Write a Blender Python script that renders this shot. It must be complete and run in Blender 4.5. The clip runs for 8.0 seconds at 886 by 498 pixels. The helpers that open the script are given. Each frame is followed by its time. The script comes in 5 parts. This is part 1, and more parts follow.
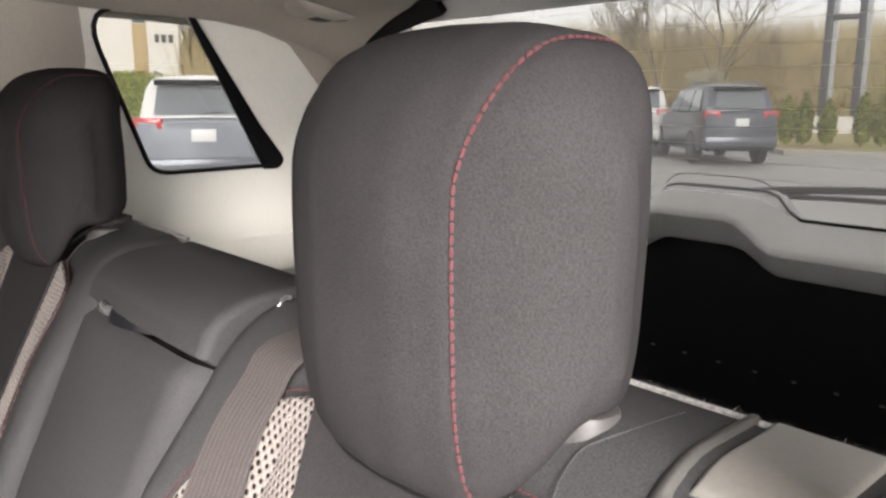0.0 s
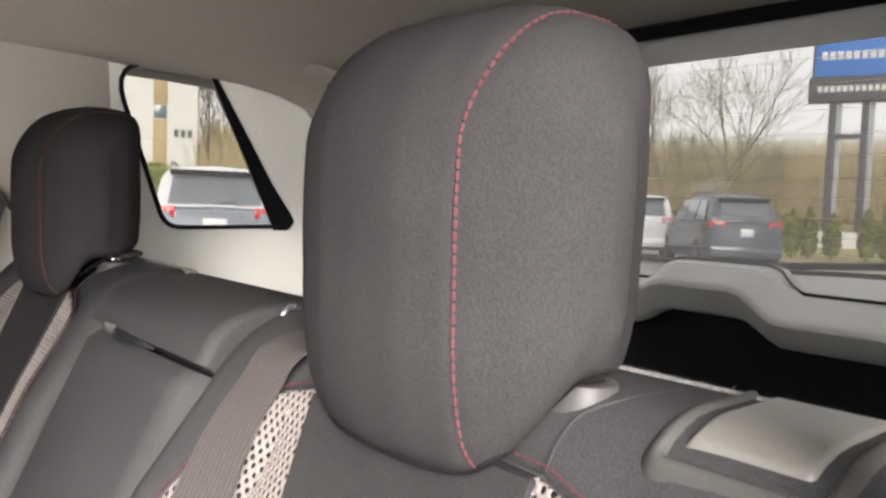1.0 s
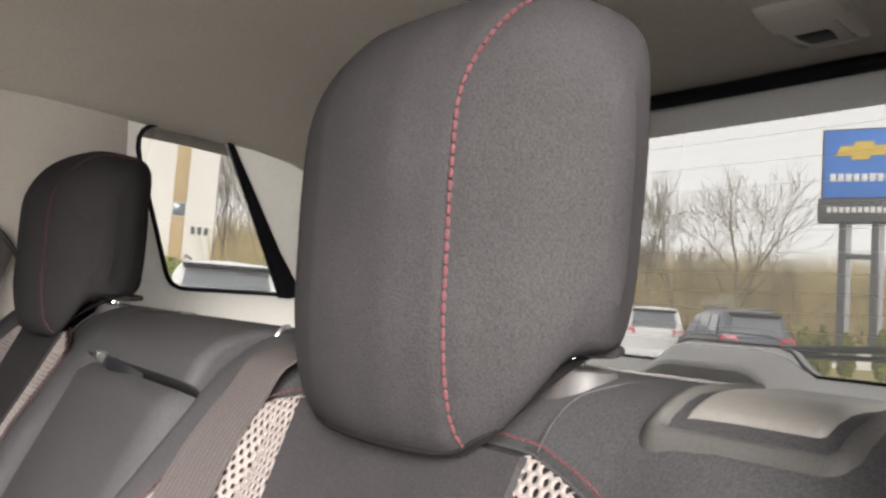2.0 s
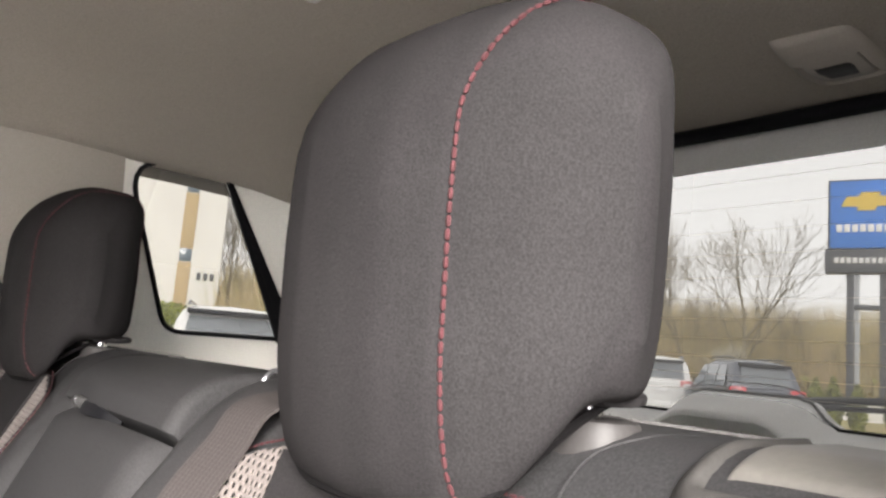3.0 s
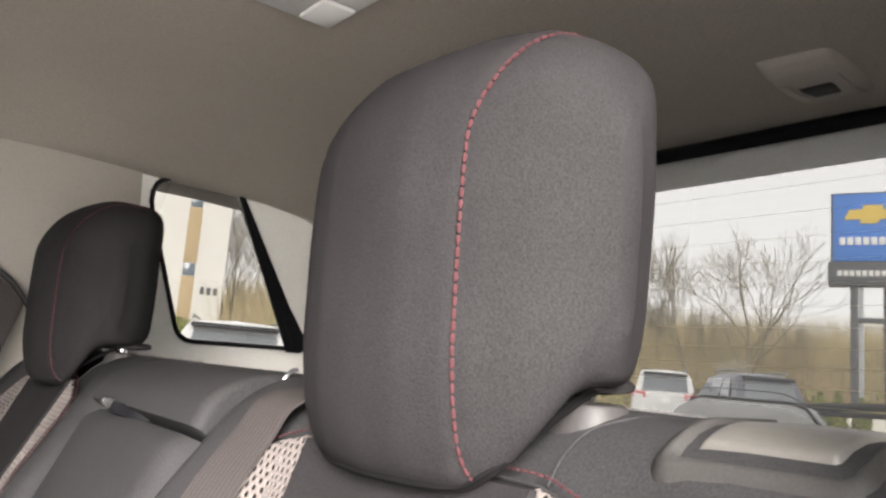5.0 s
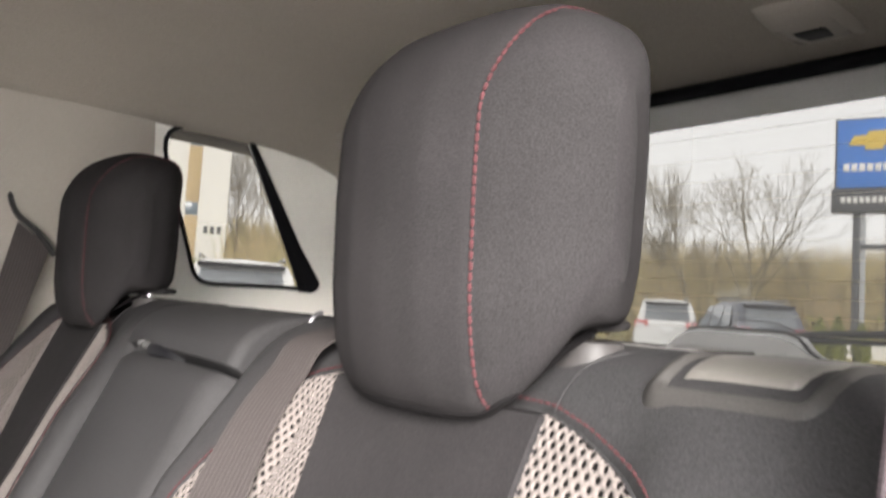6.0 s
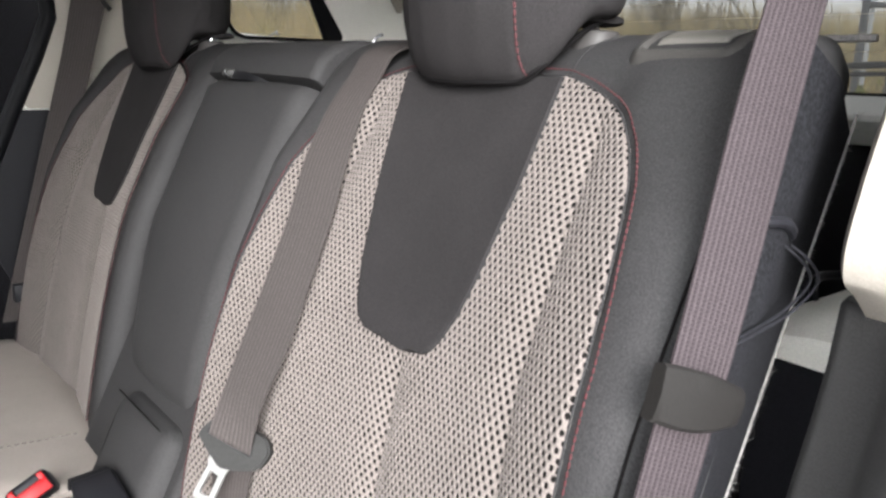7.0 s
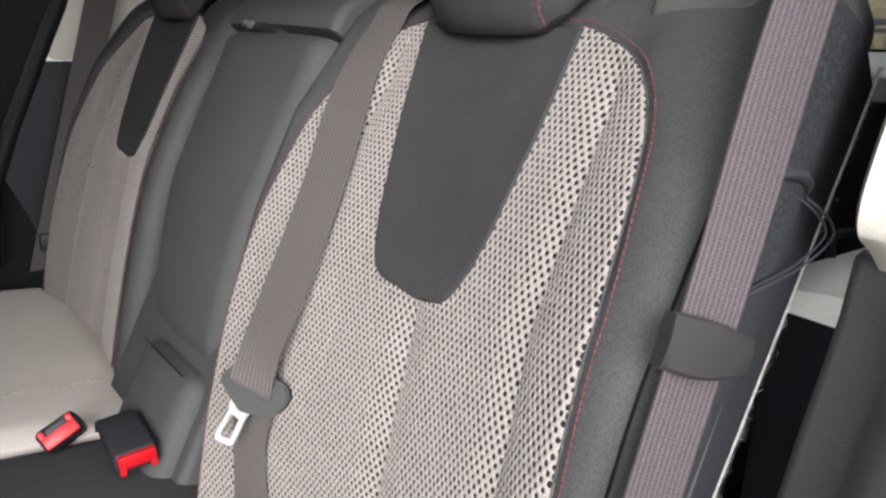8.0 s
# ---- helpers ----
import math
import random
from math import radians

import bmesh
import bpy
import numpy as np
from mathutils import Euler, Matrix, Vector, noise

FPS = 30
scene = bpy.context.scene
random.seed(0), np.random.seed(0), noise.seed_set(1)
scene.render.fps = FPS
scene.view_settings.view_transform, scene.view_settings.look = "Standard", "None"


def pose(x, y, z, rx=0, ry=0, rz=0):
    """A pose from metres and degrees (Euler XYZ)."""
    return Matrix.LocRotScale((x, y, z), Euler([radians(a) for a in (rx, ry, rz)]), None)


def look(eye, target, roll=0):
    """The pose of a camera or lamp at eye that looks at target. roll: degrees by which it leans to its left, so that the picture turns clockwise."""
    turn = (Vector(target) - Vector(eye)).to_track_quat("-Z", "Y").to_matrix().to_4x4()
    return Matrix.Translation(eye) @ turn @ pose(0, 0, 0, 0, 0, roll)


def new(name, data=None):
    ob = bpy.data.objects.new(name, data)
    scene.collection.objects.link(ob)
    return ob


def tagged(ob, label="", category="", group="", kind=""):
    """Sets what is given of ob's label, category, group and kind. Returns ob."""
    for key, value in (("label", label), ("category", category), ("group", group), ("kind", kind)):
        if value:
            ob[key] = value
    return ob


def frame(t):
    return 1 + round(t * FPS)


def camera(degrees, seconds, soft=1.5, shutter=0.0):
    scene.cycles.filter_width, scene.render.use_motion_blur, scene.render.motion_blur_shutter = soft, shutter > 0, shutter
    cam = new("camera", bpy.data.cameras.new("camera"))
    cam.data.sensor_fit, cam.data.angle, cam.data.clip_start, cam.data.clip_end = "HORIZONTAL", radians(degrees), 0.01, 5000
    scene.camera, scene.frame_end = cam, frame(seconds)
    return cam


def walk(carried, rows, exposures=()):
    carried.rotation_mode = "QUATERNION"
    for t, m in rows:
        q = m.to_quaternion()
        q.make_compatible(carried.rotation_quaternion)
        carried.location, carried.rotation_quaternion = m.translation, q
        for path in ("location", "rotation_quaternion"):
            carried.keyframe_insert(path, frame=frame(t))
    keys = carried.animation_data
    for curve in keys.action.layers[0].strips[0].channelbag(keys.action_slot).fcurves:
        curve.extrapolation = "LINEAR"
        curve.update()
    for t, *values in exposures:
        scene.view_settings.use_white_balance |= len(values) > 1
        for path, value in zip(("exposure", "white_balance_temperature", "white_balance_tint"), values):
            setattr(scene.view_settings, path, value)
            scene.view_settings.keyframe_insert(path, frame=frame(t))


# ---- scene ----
cam = camera(59.9, 8.0, soft=2.5, shutter=0.3)
PATH = [
    (0, (0.572, -0.146, 1.392), (-0.905, 1.147, 1.01), 0.0),
    (0.5, (0.566, -0.141, 1.383), (-0.921, 1.161, 1.08), 0.8),
    (1, (0.587, -0.157, 1.331), (-0.927, 1.144, 1.21), 2.1),
    (1.5, (0.596, -0.149, 1.28), (-0.935, 1.137, 1.324), 3.4),
    (2, (0.587, -0.144, 1.272), (-0.952, 1.125, 1.426), 4.2),
    (3.5, (0.553, -0.109, 1.267), (-0.99, 1.127, 1.572), 4.6),
    (4, (0.563, -0.121, 1.264), (-0.978, 1.113, 1.582), 4.5),
    (4.5, (0.582, -0.139, 1.259), (-0.961, 1.093, 1.578), 4.5),
    (5.8, (0.594, -0.149, 1.259), (-0.961, 1.088, 1.484), 4.0),
    (6, (0.617, -0.177, 1.264), (-0.94, 1.069, 1.405), 3.5),
    (6.2, (0.648, -0.224, 1.265), (-0.903, 1.036, 1.212), 3.2),
    (6.5, (0.699, -0.29, 1.24), (-0.825, 0.98, 0.987), 2.2),
    (7, (0.737, -0.322, 1.213), (-0.763, 0.927, 0.777), 2.2),
    (7.5, (0.745, -0.324, 1.21), (-0.747, 0.909, 0.708), 2.7),
    (8, (0.744, -0.324, 1.209), (-0.765, 0.871, 0.667), 2.6),
]
walk(cam, [(t, look(eye, target, roll)) for t, eye, target, roll in PATH], exposures=[(0.0, 3.95, 6700, 12), (2.0, 3.9, 6700, 12), (5.8, 3.9, 6700, 12), (6.5, 3.62, 6500, 10), (7.0, 3.44, 6350, 9), (8.0, 3.40, 6250, 8)])

# ---- world and light: a bright overcast sky ----
world = bpy.data.worlds.new("overcast_sky")
scene.world = world
world.use_nodes = True
wn, wl = world.node_tree.nodes, world.node_tree.links
wn.clear()
sky = wn.new("ShaderNodeTexSky")
sky.sky_type, sky.sun_disc = "NISHITA", False
sky.sun_elevation, sky.sun_rotation = radians(19), radians(126)
grey = wn.new("ShaderNodeHueSaturation")
grey.inputs["Saturation"].default_value = 0.1
tone = wn.new("ShaderNodeMix")
tone.data_type = "RGBA"
tone.inputs["Factor"].default_value = 0.8
tone.inputs["B"].default_value = (12.0, 12.0, 12.2, 1)
wbg = wn.new("ShaderNodeBackground")
wbg.inputs["Strength"].default_value = 0.10
wout = wn.new("ShaderNodeOutputWorld")
wl.new(sky.outputs[0], grey.inputs["Color"])
wl.new(grey.outputs[0], tone.inputs["A"])
wl.new(tone.outputs["Result"], wbg.inputs["Color"])
wl.new(wbg.outputs[0], wout.inputs["Surface"])
sun = new("sun", bpy.data.lights.new("sun", "SUN"))
sun.data.energy, sun.data.angle, sun.data.color = 1.4, radians(26), (1.0, 0.975, 0.94)
sun.matrix_world = look((5.4, -3.9, 2.3), (0, 0, 0))


# ---- materials ----
def mat(name, color, rough=0.6, metal=0.0, spec=0.5, grain=0.0, grain_size=0.002, bump=0.0, mottle=0.0, mottle_size=0.15, sheen=0.0, second=None):
    """A surface with fine grain and large mottling, in metres."""
    m = bpy.data.materials.new(name)
    m.use_nodes = True
    n, l = m.node_tree.nodes, m.node_tree.links
    p = n["Principled BSDF"]
    p.inputs["Roughness"].default_value, p.inputs["Metallic"].default_value = rough, metal
    p.inputs["Specular IOR Level"].default_value = spec
    p.inputs["Sheen Weight"].default_value = sheen
    geo = n.new("ShaderNodeNewGeometry")
    small = n.new("ShaderNodeTexNoise")
    small.inputs["Scale"].default_value, small.inputs["Detail"].default_value = 1 / grain_size, 2
    large = n.new("ShaderNodeTexNoise")
    large.inputs["Scale"].default_value, large.inputs["Detail"].default_value = 1 / mottle_size, 5
    l.new(geo.outputs["Position"], small.inputs["Vector"])
    l.new(geo.outputs["Position"], large.inputs["Vector"])
    base = n.new("ShaderNodeMix")
    base.data_type = "RGBA"
    dark = second or tuple(c * (1 - mottle) for c in color)
    base.inputs["A"].default_value, base.inputs["B"].default_value = (*dark, 1), (*color, 1)
    ramp = n.new("ShaderNodeMapRange")
    ramp.inputs["From Min"].default_value, ramp.inputs["From Max"].default_value = 0.3, 0.7
    l.new(large.outputs["Fac"], ramp.inputs["Value"])
    l.new(ramp.outputs["Result"], base.inputs["Factor"])
    fine = n.new("ShaderNodeMix")
    fine.data_type, fine.blend_type = "RGBA", "MULTIPLY"
    fine.inputs["Factor"].default_value = 1.0
    gr = n.new("ShaderNodeMapRange")
    gr.inputs["From Min"].default_value, gr.inputs["From Max"].default_value = 0.3, 0.7
    gr.inputs["To Min"].default_value, gr.inputs["To Max"].default_value = 1 - grain, 1 + grain
    l.new(small.outputs["Fac"], gr.inputs["Value"])
    l.new(base.outputs["Result"], fine.inputs["A"])
    l.new(gr.outputs["Result"], fine.inputs["B"])
    l.new(fine.outputs["Result"], p.inputs["Base Color"])
    if bump:
        b = n.new("ShaderNodeBump")
        b.inputs["Strength"].default_value, b.inputs["Distance"].default_value = bump, grain_size * 0.5
        l.new(small.outputs["Fac"], b.inputs["Height"])
        l.new(b.outputs["Normal"], p.inputs["Normal"])
    return m


def math_node(n, l, op, a, b=0.0, c=None):
    k = n.new("ShaderNodeMath")
    k.operation = op
    for i, v in enumerate((a, b) if c is None else (a, b, c)):
        if isinstance(v, (int, float)):
            k.inputs[i].default_value = v
        else:
            l.new(v, k.inputs[i])
    return k.outputs[0]


def webbing(name, color, second, weft=0.8, pick=0.0026):
    """Woven belt webbing: fine lengthwise ribs (across U) with a small herringbone along V, in metres."""
    m = mat(name, color, 0.8, spec=0.08, grain=0.3, grain_size=0.0012, mottle=0.15)
    n, l = m.node_tree.nodes, m.node_tree.links
    p = n["Principled BSDF"]
    uv = n.new("ShaderNodeUVMap")
    sep = n.new("ShaderNodeSeparateXYZ")
    l.new(uv.outputs[0], sep.inputs[0])
    ribs = math_node(n, l, "SINE", math_node(n, l, "MULTIPLY", sep.outputs["X"], 6.2832 / 0.0042))
    zig = math_node(n, l, "PINGPONG", math_node(n, l, "DIVIDE", sep.outputs["X"], 0.0021), 1.0)
    picks = math_node(n, l, "SINE", math_node(n, l, "ADD", math_node(n, l, "MULTIPLY", sep.outputs["Y"], 6.2832 / pick), math_node(n, l, "MULTIPLY", zig, 3.1416)))
    h = math_node(n, l, "ADD", ribs, math_node(n, l, "MULTIPLY", picks, weft))
    mr = n.new("ShaderNodeMapRange")
    mr.inputs["From Min"].default_value, mr.inputs["From Max"].default_value = -1.6, 1.6
    l.new(h, mr.inputs["Value"])
    old = p.inputs["Base Color"].links[0].from_socket
    mix = n.new("ShaderNodeMix")
    mix.data_type = "RGBA"
    mix.inputs["A"].default_value = (*second, 1)
    l.new(mr.outputs[0], mix.inputs["Factor"])
    l.new(old, mix.inputs["B"])
    l.new(mix.outputs["Result"], p.inputs["Base Color"])
    b = n.new("ShaderNodeBump")
    b.inputs["Strength"].default_value, b.inputs["Distance"].default_value = 0.6, 0.0006
    l.new(mr.outputs[0], b.inputs["Height"])
    l.new(b.outputs["Normal"], p.inputs["Normal"])
    return m


def glass_mat(name, tint, rough=0.0):
    m = bpy.data.materials.new(name)
    m.use_nodes = True
    n, l = m.node_tree.nodes, m.node_tree.links
    n.clear()
    tr, gl, mx, fr, out = (n.new("ShaderNode" + k) for k in ("BsdfTransparent", "BsdfGlossy", "MixShader", "LayerWeight", "OutputMaterial"))
    tr.inputs["Color"].default_value = (*tint, 1)
    gl.inputs["Roughness"].default_value = rough
    fr.inputs["Blend"].default_value = 0.5
    gloss = math_node(n, l, "ADD", math_node(n, l, "MULTIPLY", math_node(n, l, "POWER", fr.outputs["Facing"], 5.0), 0.6), 0.03)
    l.new(gloss, mx.inputs[0])
    l.new(tr.outputs[0], mx.inputs[1])
    l.new(gl.outputs[0], mx.inputs[2])
    # A small pale translucent share imitates haze over the outside view.
    haze, haze_mix = n.new("ShaderNodeBsdfTranslucent"), n.new("ShaderNodeMixShader")
    haze.inputs["Color"].default_value = (0.8, 0.79, 0.77, 1)
    haze_mix.inputs[0].default_value = 0.0075
    l.new(mx.outputs[0], haze_mix.inputs[1])
    l.new(haze.outputs[0], haze_mix.inputs[2])
    l.new(haze_mix.outputs[0], out.inputs[0])
    return m


M_FAB = mat("charcoal_seat_cloth", (0.0180, 0.0168, 0.0172), 0.95, grain=0.27, grain_size=0.0010, bump=0.5, mottle=0.16, mottle_size=0.05, sheen=0.0, spec=0.04)
M_SIDE = mat("dark_bolster_vinyl", (0.0230, 0.0224, 0.0230), 0.68, grain=0.3, grain_size=0.0012, bump=0.3, mottle=0.12, mottle_size=0.08, spec=0.12)
M_MESH = mat("beige_knit_thread", (0.108, 0.0935, 0.0865), 0.9, grain=0.22, grain_size=0.0008, bump=0.3, mottle=0.10, mottle_size=0.05, sheen=0.05, spec=0.15)
M_BACKING = mat("dark_backing_cloth", (0.008, 0.0072, 0.0070), 0.95, grain=0.3, grain_size=0.001, spec=0.05)
M_BEIGE = mat("beige_seat_cloth", (0.25, 0.219, 0.199), 0.9, grain=0.15, grain_size=0.0012, bump=0.3, mottle=0.08, mottle_size=0.05)
M_PILLAR = mat("taupe_pillar_trim", (0.27, 0.246, 0.216), 0.75, grain=0.1, grain_size=0.0015, bump=0.15, mottle=0.06)
M_RED = mat("red_thread", (0.029, 0.0019, 0.0036), 0.9, grain=0.2)
M_PIPE = mat("black_piping", (0.005, 0.0046, 0.0048), 0.85, grain=0.2, spec=0.05)
M_BELT = webbing("grey_belt_webbing", (0.0350, 0.0285, 0.0306), (0.0120, 0.0094, 0.0104), 0.7, 0.0021)
M_BELT_DARK = webbing("dark_belt_webbing", (0.050, 0.0440, 0.0425), (0.0270, 0.0232, 0.0226), 0.25)
M_PLAST = mat("dark_grey_plastic", (0.018, 0.0178, 0.0175), 0.5, grain=0.2, grain_size=0.0015, bump=0.25, mottle=0.1, spec=0.2)
# Both plastics' colours are lifted to imitate the rear window mirrored on top.
M_BEZEL = mat("smooth_plastic_window_sheen", (0.088, 0.083, 0.075), 0.45, grain=0.08, grain_size=0.003, bump=0.05, mottle=0.08, mottle_size=0.02, spec=0.7)
M_SURROUND = mat("grained_plastic_window_sheen", (0.032, 0.0305, 0.029), 0.55, grain=0.12, grain_size=0.0015, bump=0.15, mottle=0.08, spec=0.15)
M_CLIP = mat("matt_clip_plastic", (0.0078, 0.0072, 0.0068), 0.6, grain=0.15, grain_size=0.0015, bump=0.1, spec=0.08)
M_BLACK = mat("black_plastic", (0.009, 0.009, 0.011), 0.5, grain=0.2, grain_size=0.002, bump=0.15, spec=0.15)
M_CARPET = mat("black_carpet", (0.0085, 0.0085, 0.0098), 0.95, grain=0.5, grain_size=0.002, bump=0.6, spec=0.05)
M_FUZZ = mat("grey_carpet_pile", (0.105, 0.100, 0.097), 0.95, grain=0.4)
M_JAMB = mat("matt_black_plastic", (0.027, 0.0265, 0.0265), 0.6, grain=0.25, grain_size=0.0015, bump=0.3, mottle=0.15)
M_COLLAR = mat("satin_grey_plastic", (0.030, 0.028, 0.0275), 0.5, grain=0.1, spec=0.2)
M_CHROME = mat("polished_steel", (0.75, 0.75, 0.76), 0.15, metal=1.0)
M_TONGUE = mat("brushed_steel", (0.24, 0.24, 0.235), 0.42, metal=0.6, grain=0.1)
M_TRIM = mat("pale_grey_trim_plastic", (0.68, 0.667, 0.617), 0.6, grain=0.08, grain_size=0.002, bump=0.15, mottle=0.05)
M_GATE = mat("mid_grey_trim_plastic", (0.48, 0.478, 0.466), 0.5, grain=0.08, grain_size=0.002, bump=0.15, mottle=0.05)
M_ROOF = mat("taupe_headliner_cloth", (0.33, 0.298, 0.258), 0.95, grain=0.15, grain_size=0.0015, bump=0.2, mottle=0.08, mottle_size=0.25)
M_LAMP = mat("taupe_lamp_plastic", (0.33, 0.30, 0.265), 0.6, grain=0.06, grain_size=0.002, bump=0.05, mottle=0.05)
M_LATCH = mat("glossy_grey_plastic", (0.045, 0.045, 0.045), 0.25, spec=0.6)
M_SEAL = mat("black_rubber", (0.004, 0.004, 0.005), 0.6, spec=0.12)
M_REDPLAST = mat("red_button_plastic", (0.17, 0.0022, 0.0040), 0.4, spec=0.15)
M_LENS = mat("milky_lamp_lens", (0.72, 0.72, 0.70), 0.25)
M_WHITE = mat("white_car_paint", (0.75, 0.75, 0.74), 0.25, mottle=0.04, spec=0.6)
M_GREY = mat("slate_car_paint", (0.32, 0.35, 0.40), 0.2, metal=0.5, mottle=0.08, spec=0.6)
M_GREY2 = mat("dark_grey_car_paint", (0.13, 0.14, 0.165), 0.22, metal=0.5, mottle=0.08, spec=0.6)
# Base colour raised to imitate the pale sky mirrored in car windows.
M_CARGLASS = mat("sky_toned_car_glass", (0.34, 0.37, 0.40), 0.06, spec=0.9)
M_TAIL = mat("red_tail_lamp", (0.55, 0.02, 0.03), 0.15, spec=0.8)
M_TYRE = mat("tyre_rubber", (0.02, 0.02, 0.021), 0.85, grain=0.2)
M_RIM = mat("grey_alloy", (0.22, 0.22, 0.23), 0.35, metal=0.8)
M_PLATE = mat("white_plate", (0.75, 0.75, 0.75), 0.4)
M_ASPH = mat("asphalt", (0.33, 0.32, 0.31), 0.6, grain=0.3, grain_size=0.03, mottle=0.25, mottle_size=2.5)
M_CONC = mat("kerb_concrete", (0.42, 0.40, 0.36), 0.9, grain=0.2, grain_size=0.03, mottle=0.2, mottle_size=0.6)
M_GRASS = mat("rough_grass", (0.30, 0.31, 0.10), 0.95, grain=0.5, grain_size=0.08, mottle=0.5, mottle_size=2.0, second=(0.34, 0.23, 0.12))
M_BARK = mat("grey_bark", (0.26, 0.222, 0.148), 0.9, grain=0.4, grain_size=0.05, mottle=0.3)
M_PALEBARK = mat("pale_bark", (0.50, 0.46, 0.36), 0.9, grain=0.3, grain_size=0.05, mottle=0.3)
M_TWIG = mat("brown_twigs", (0.52, 0.40, 0.25), 0.95, grain=0.4, grain_size=0.2, mottle=0.5, mottle_size=3.0, second=(0.36, 0.33, 0.15))
M_LEAF = mat("evergreen_leaf", (0.27, 0.29, 0.055), 0.8, grain=0.5, grain_size=0.06, mottle=0.4, mottle_size=0.3)
M_HEDGE = mat("hedge_leaf", (0.34, 0.38, 0.09), 0.85, grain=0.5, grain_size=0.08, mottle=0.4, mottle_size=0.4)
M_STUCCO = mat("white_stucco", (0.74, 0.73, 0.70), 0.9, grain=0.05, grain_size=0.05, mottle=0.05, mottle_size=1.5)
M_TAN = mat("tan_panel", (0.50, 0.38, 0.22), 0.8, mottle=0.1)
M_WINPANE = mat("blue_window_glass", (0.10, 0.14, 0.18), 0.1, spec=0.9)
M_SIGNBLUE = mat("blue_sign_face", (0.04, 0.21, 0.70), 0.4, mottle=0.15, mottle_size=1.0)
M_SIGNGREY = mat("charcoal_sign_metal", (0.07, 0.075, 0.085), 0.5, mottle=0.1)
M_SIGNGOLD = mat("gold_emblem", (0.70, 0.50, 0.08), 0.35)
M_SIGNWHITE = mat("white_sign_paint", (0.8, 0.8, 0.8), 0.5)
M_POLE = mat("pale_grey_steel", (0.42, 0.44, 0.47), 0.5)
# Both tints are set very dark, to hold down the bright outside.
G_REAR = glass_mat("outside_dimming_glass", (0.049, 0.0494, 0.0477))
G_SIDE = glass_mat("side_glass", (0.064, 0.0643, 0.0622))


# ---- building helpers ----
def part(name, bm, material, parent=None, label="", smooth=True):
    """Links a bmesh as one mesh object, under a thing or a part."""
    me = bpy.data.meshes.new(name)
    bmesh.ops.recalc_face_normals(bm, faces=bm.faces[:])
    bm.to_mesh(me)
    bm.free()
    if smooth:
        me.shade_smooth()
        me.set_sharp_from_angle(angle=radians(42))
    for k in (material if isinstance(material, (list, tuple)) else [material]):
        me.materials.append(k)
    ob = new(name, me)
    if parent is not None:
        ob.parent = parent
    if label:
        ob["label"] = label
    return ob


def thing(name, label, category, group="", kind="", at=(0, 0, 0)):
    e = new(name)
    e.empty_display_size = 0.05
    e.location = at
    return tagged(e, label, category, group, kind)


def put(bm, verts, faces, uvs=None):
    vs = [bm.verts.new(v) for v in verts]
    layer = bm.loops.layers.uv.verify() if uvs else None
    for f in faces:
        if len({tuple(verts[i]) for i in f}) < 3:
            continue
        try:
            face = bm.faces.new([vs[i] for i in f])
        except ValueError:
            continue
        if uvs:
            for loop, i in zip(face.loops, f):
                loop[layer].uv = uvs[i]
    return vs


def grid(bm, rows, closed=False, caps=False, uvs=None):
    """A sheet through rows of points (all of one length); closed joins each row's ends, caps closes the first and last row."""
    n = len(rows[0])
    verts = [p for r in rows for p in r]
    flat = [q for r in uvs for q in r] if uvs else None
    faces = []
    for j in range(len(rows) - 1):
        for i in range(n if closed else n - 1):
            k = (i + 1) % n
            faces.append((j * n + i, j * n + k, (j + 1) * n + k, (j + 1) * n + i))
    if caps:
        faces += [tuple(range(n)), tuple(range((len(rows) - 1) * n, len(rows) * n))]
    put(bm, verts, faces, flat)


def box(bm, lo, hi, r=0.0, m=None, seg=2):
    """A box from corner to corner with rounded edges."""
    made = bmesh.ops.create_cube(bm, size=1.0)["verts"]
    c = [(a + b) / 2 for a, b in zip(lo, hi)]
    d = [b - a for a, b in zip(lo, hi)]
    for v in made:
        v.co = Vector([c[i] + v.co[i] * d[i] for i in range(3)])
    if r:
        edges = {e for v in made for e in v.link_edges}
        out = bmesh.ops.bevel(bm, geom=list(edges), offset=r, segments=seg, profile=0.5, affect="EDGES")
        made = list({v for f in out["faces"] for v in f.verts} | {v for v in made if v.is_valid})
    if m is not None:
        bmesh.ops.transform(bm, matrix=m, verts=made)


def tube(bm, pts, radius, sides=8, caps=True):
    """A round bar along points; radius a number or one per point."""
    pts = [Vector(p) for p in pts]
    rows = []
    side = None
    for i, p in enumerate(pts):
        d = (pts[min(i + 1, len(pts) - 1)] - pts[max(i - 1, 0)]).normalized()
        if side is None:
            side = d.cross(Vector((0.31, 0.52, 0.79))).normalized()
        side = (side - d * side.dot(d)).normalized()
        up = d.cross(side)
        r = radius[i] if isinstance(radius, (list, tuple)) else radius
        rows.append([tuple(p + (side * math.cos(2 * math.pi * k / sides) + up * math.sin(2 * math.pi * k / sides)) * r) for k in range(sides)])
    grid(bm, rows, closed=True, caps=caps)


def prism(bm, outline, vec, m=None):
    """An outline of points pushed along a vector into a solid."""
    n = len(outline)
    a = [Vector(p) for p in outline]
    b = [p + Vector(vec) for p in a]
    if m is not None:
        a, b = [m @ p for p in a], [m @ p for p in b]
    put(bm, [tuple(p) for p in a + b], [tuple(range(n)), tuple(range(2 * n - 1, n - 1, -1))] + [(i, (i + 1) % n, n + (i + 1) % n, n + i) for i in range(n)])


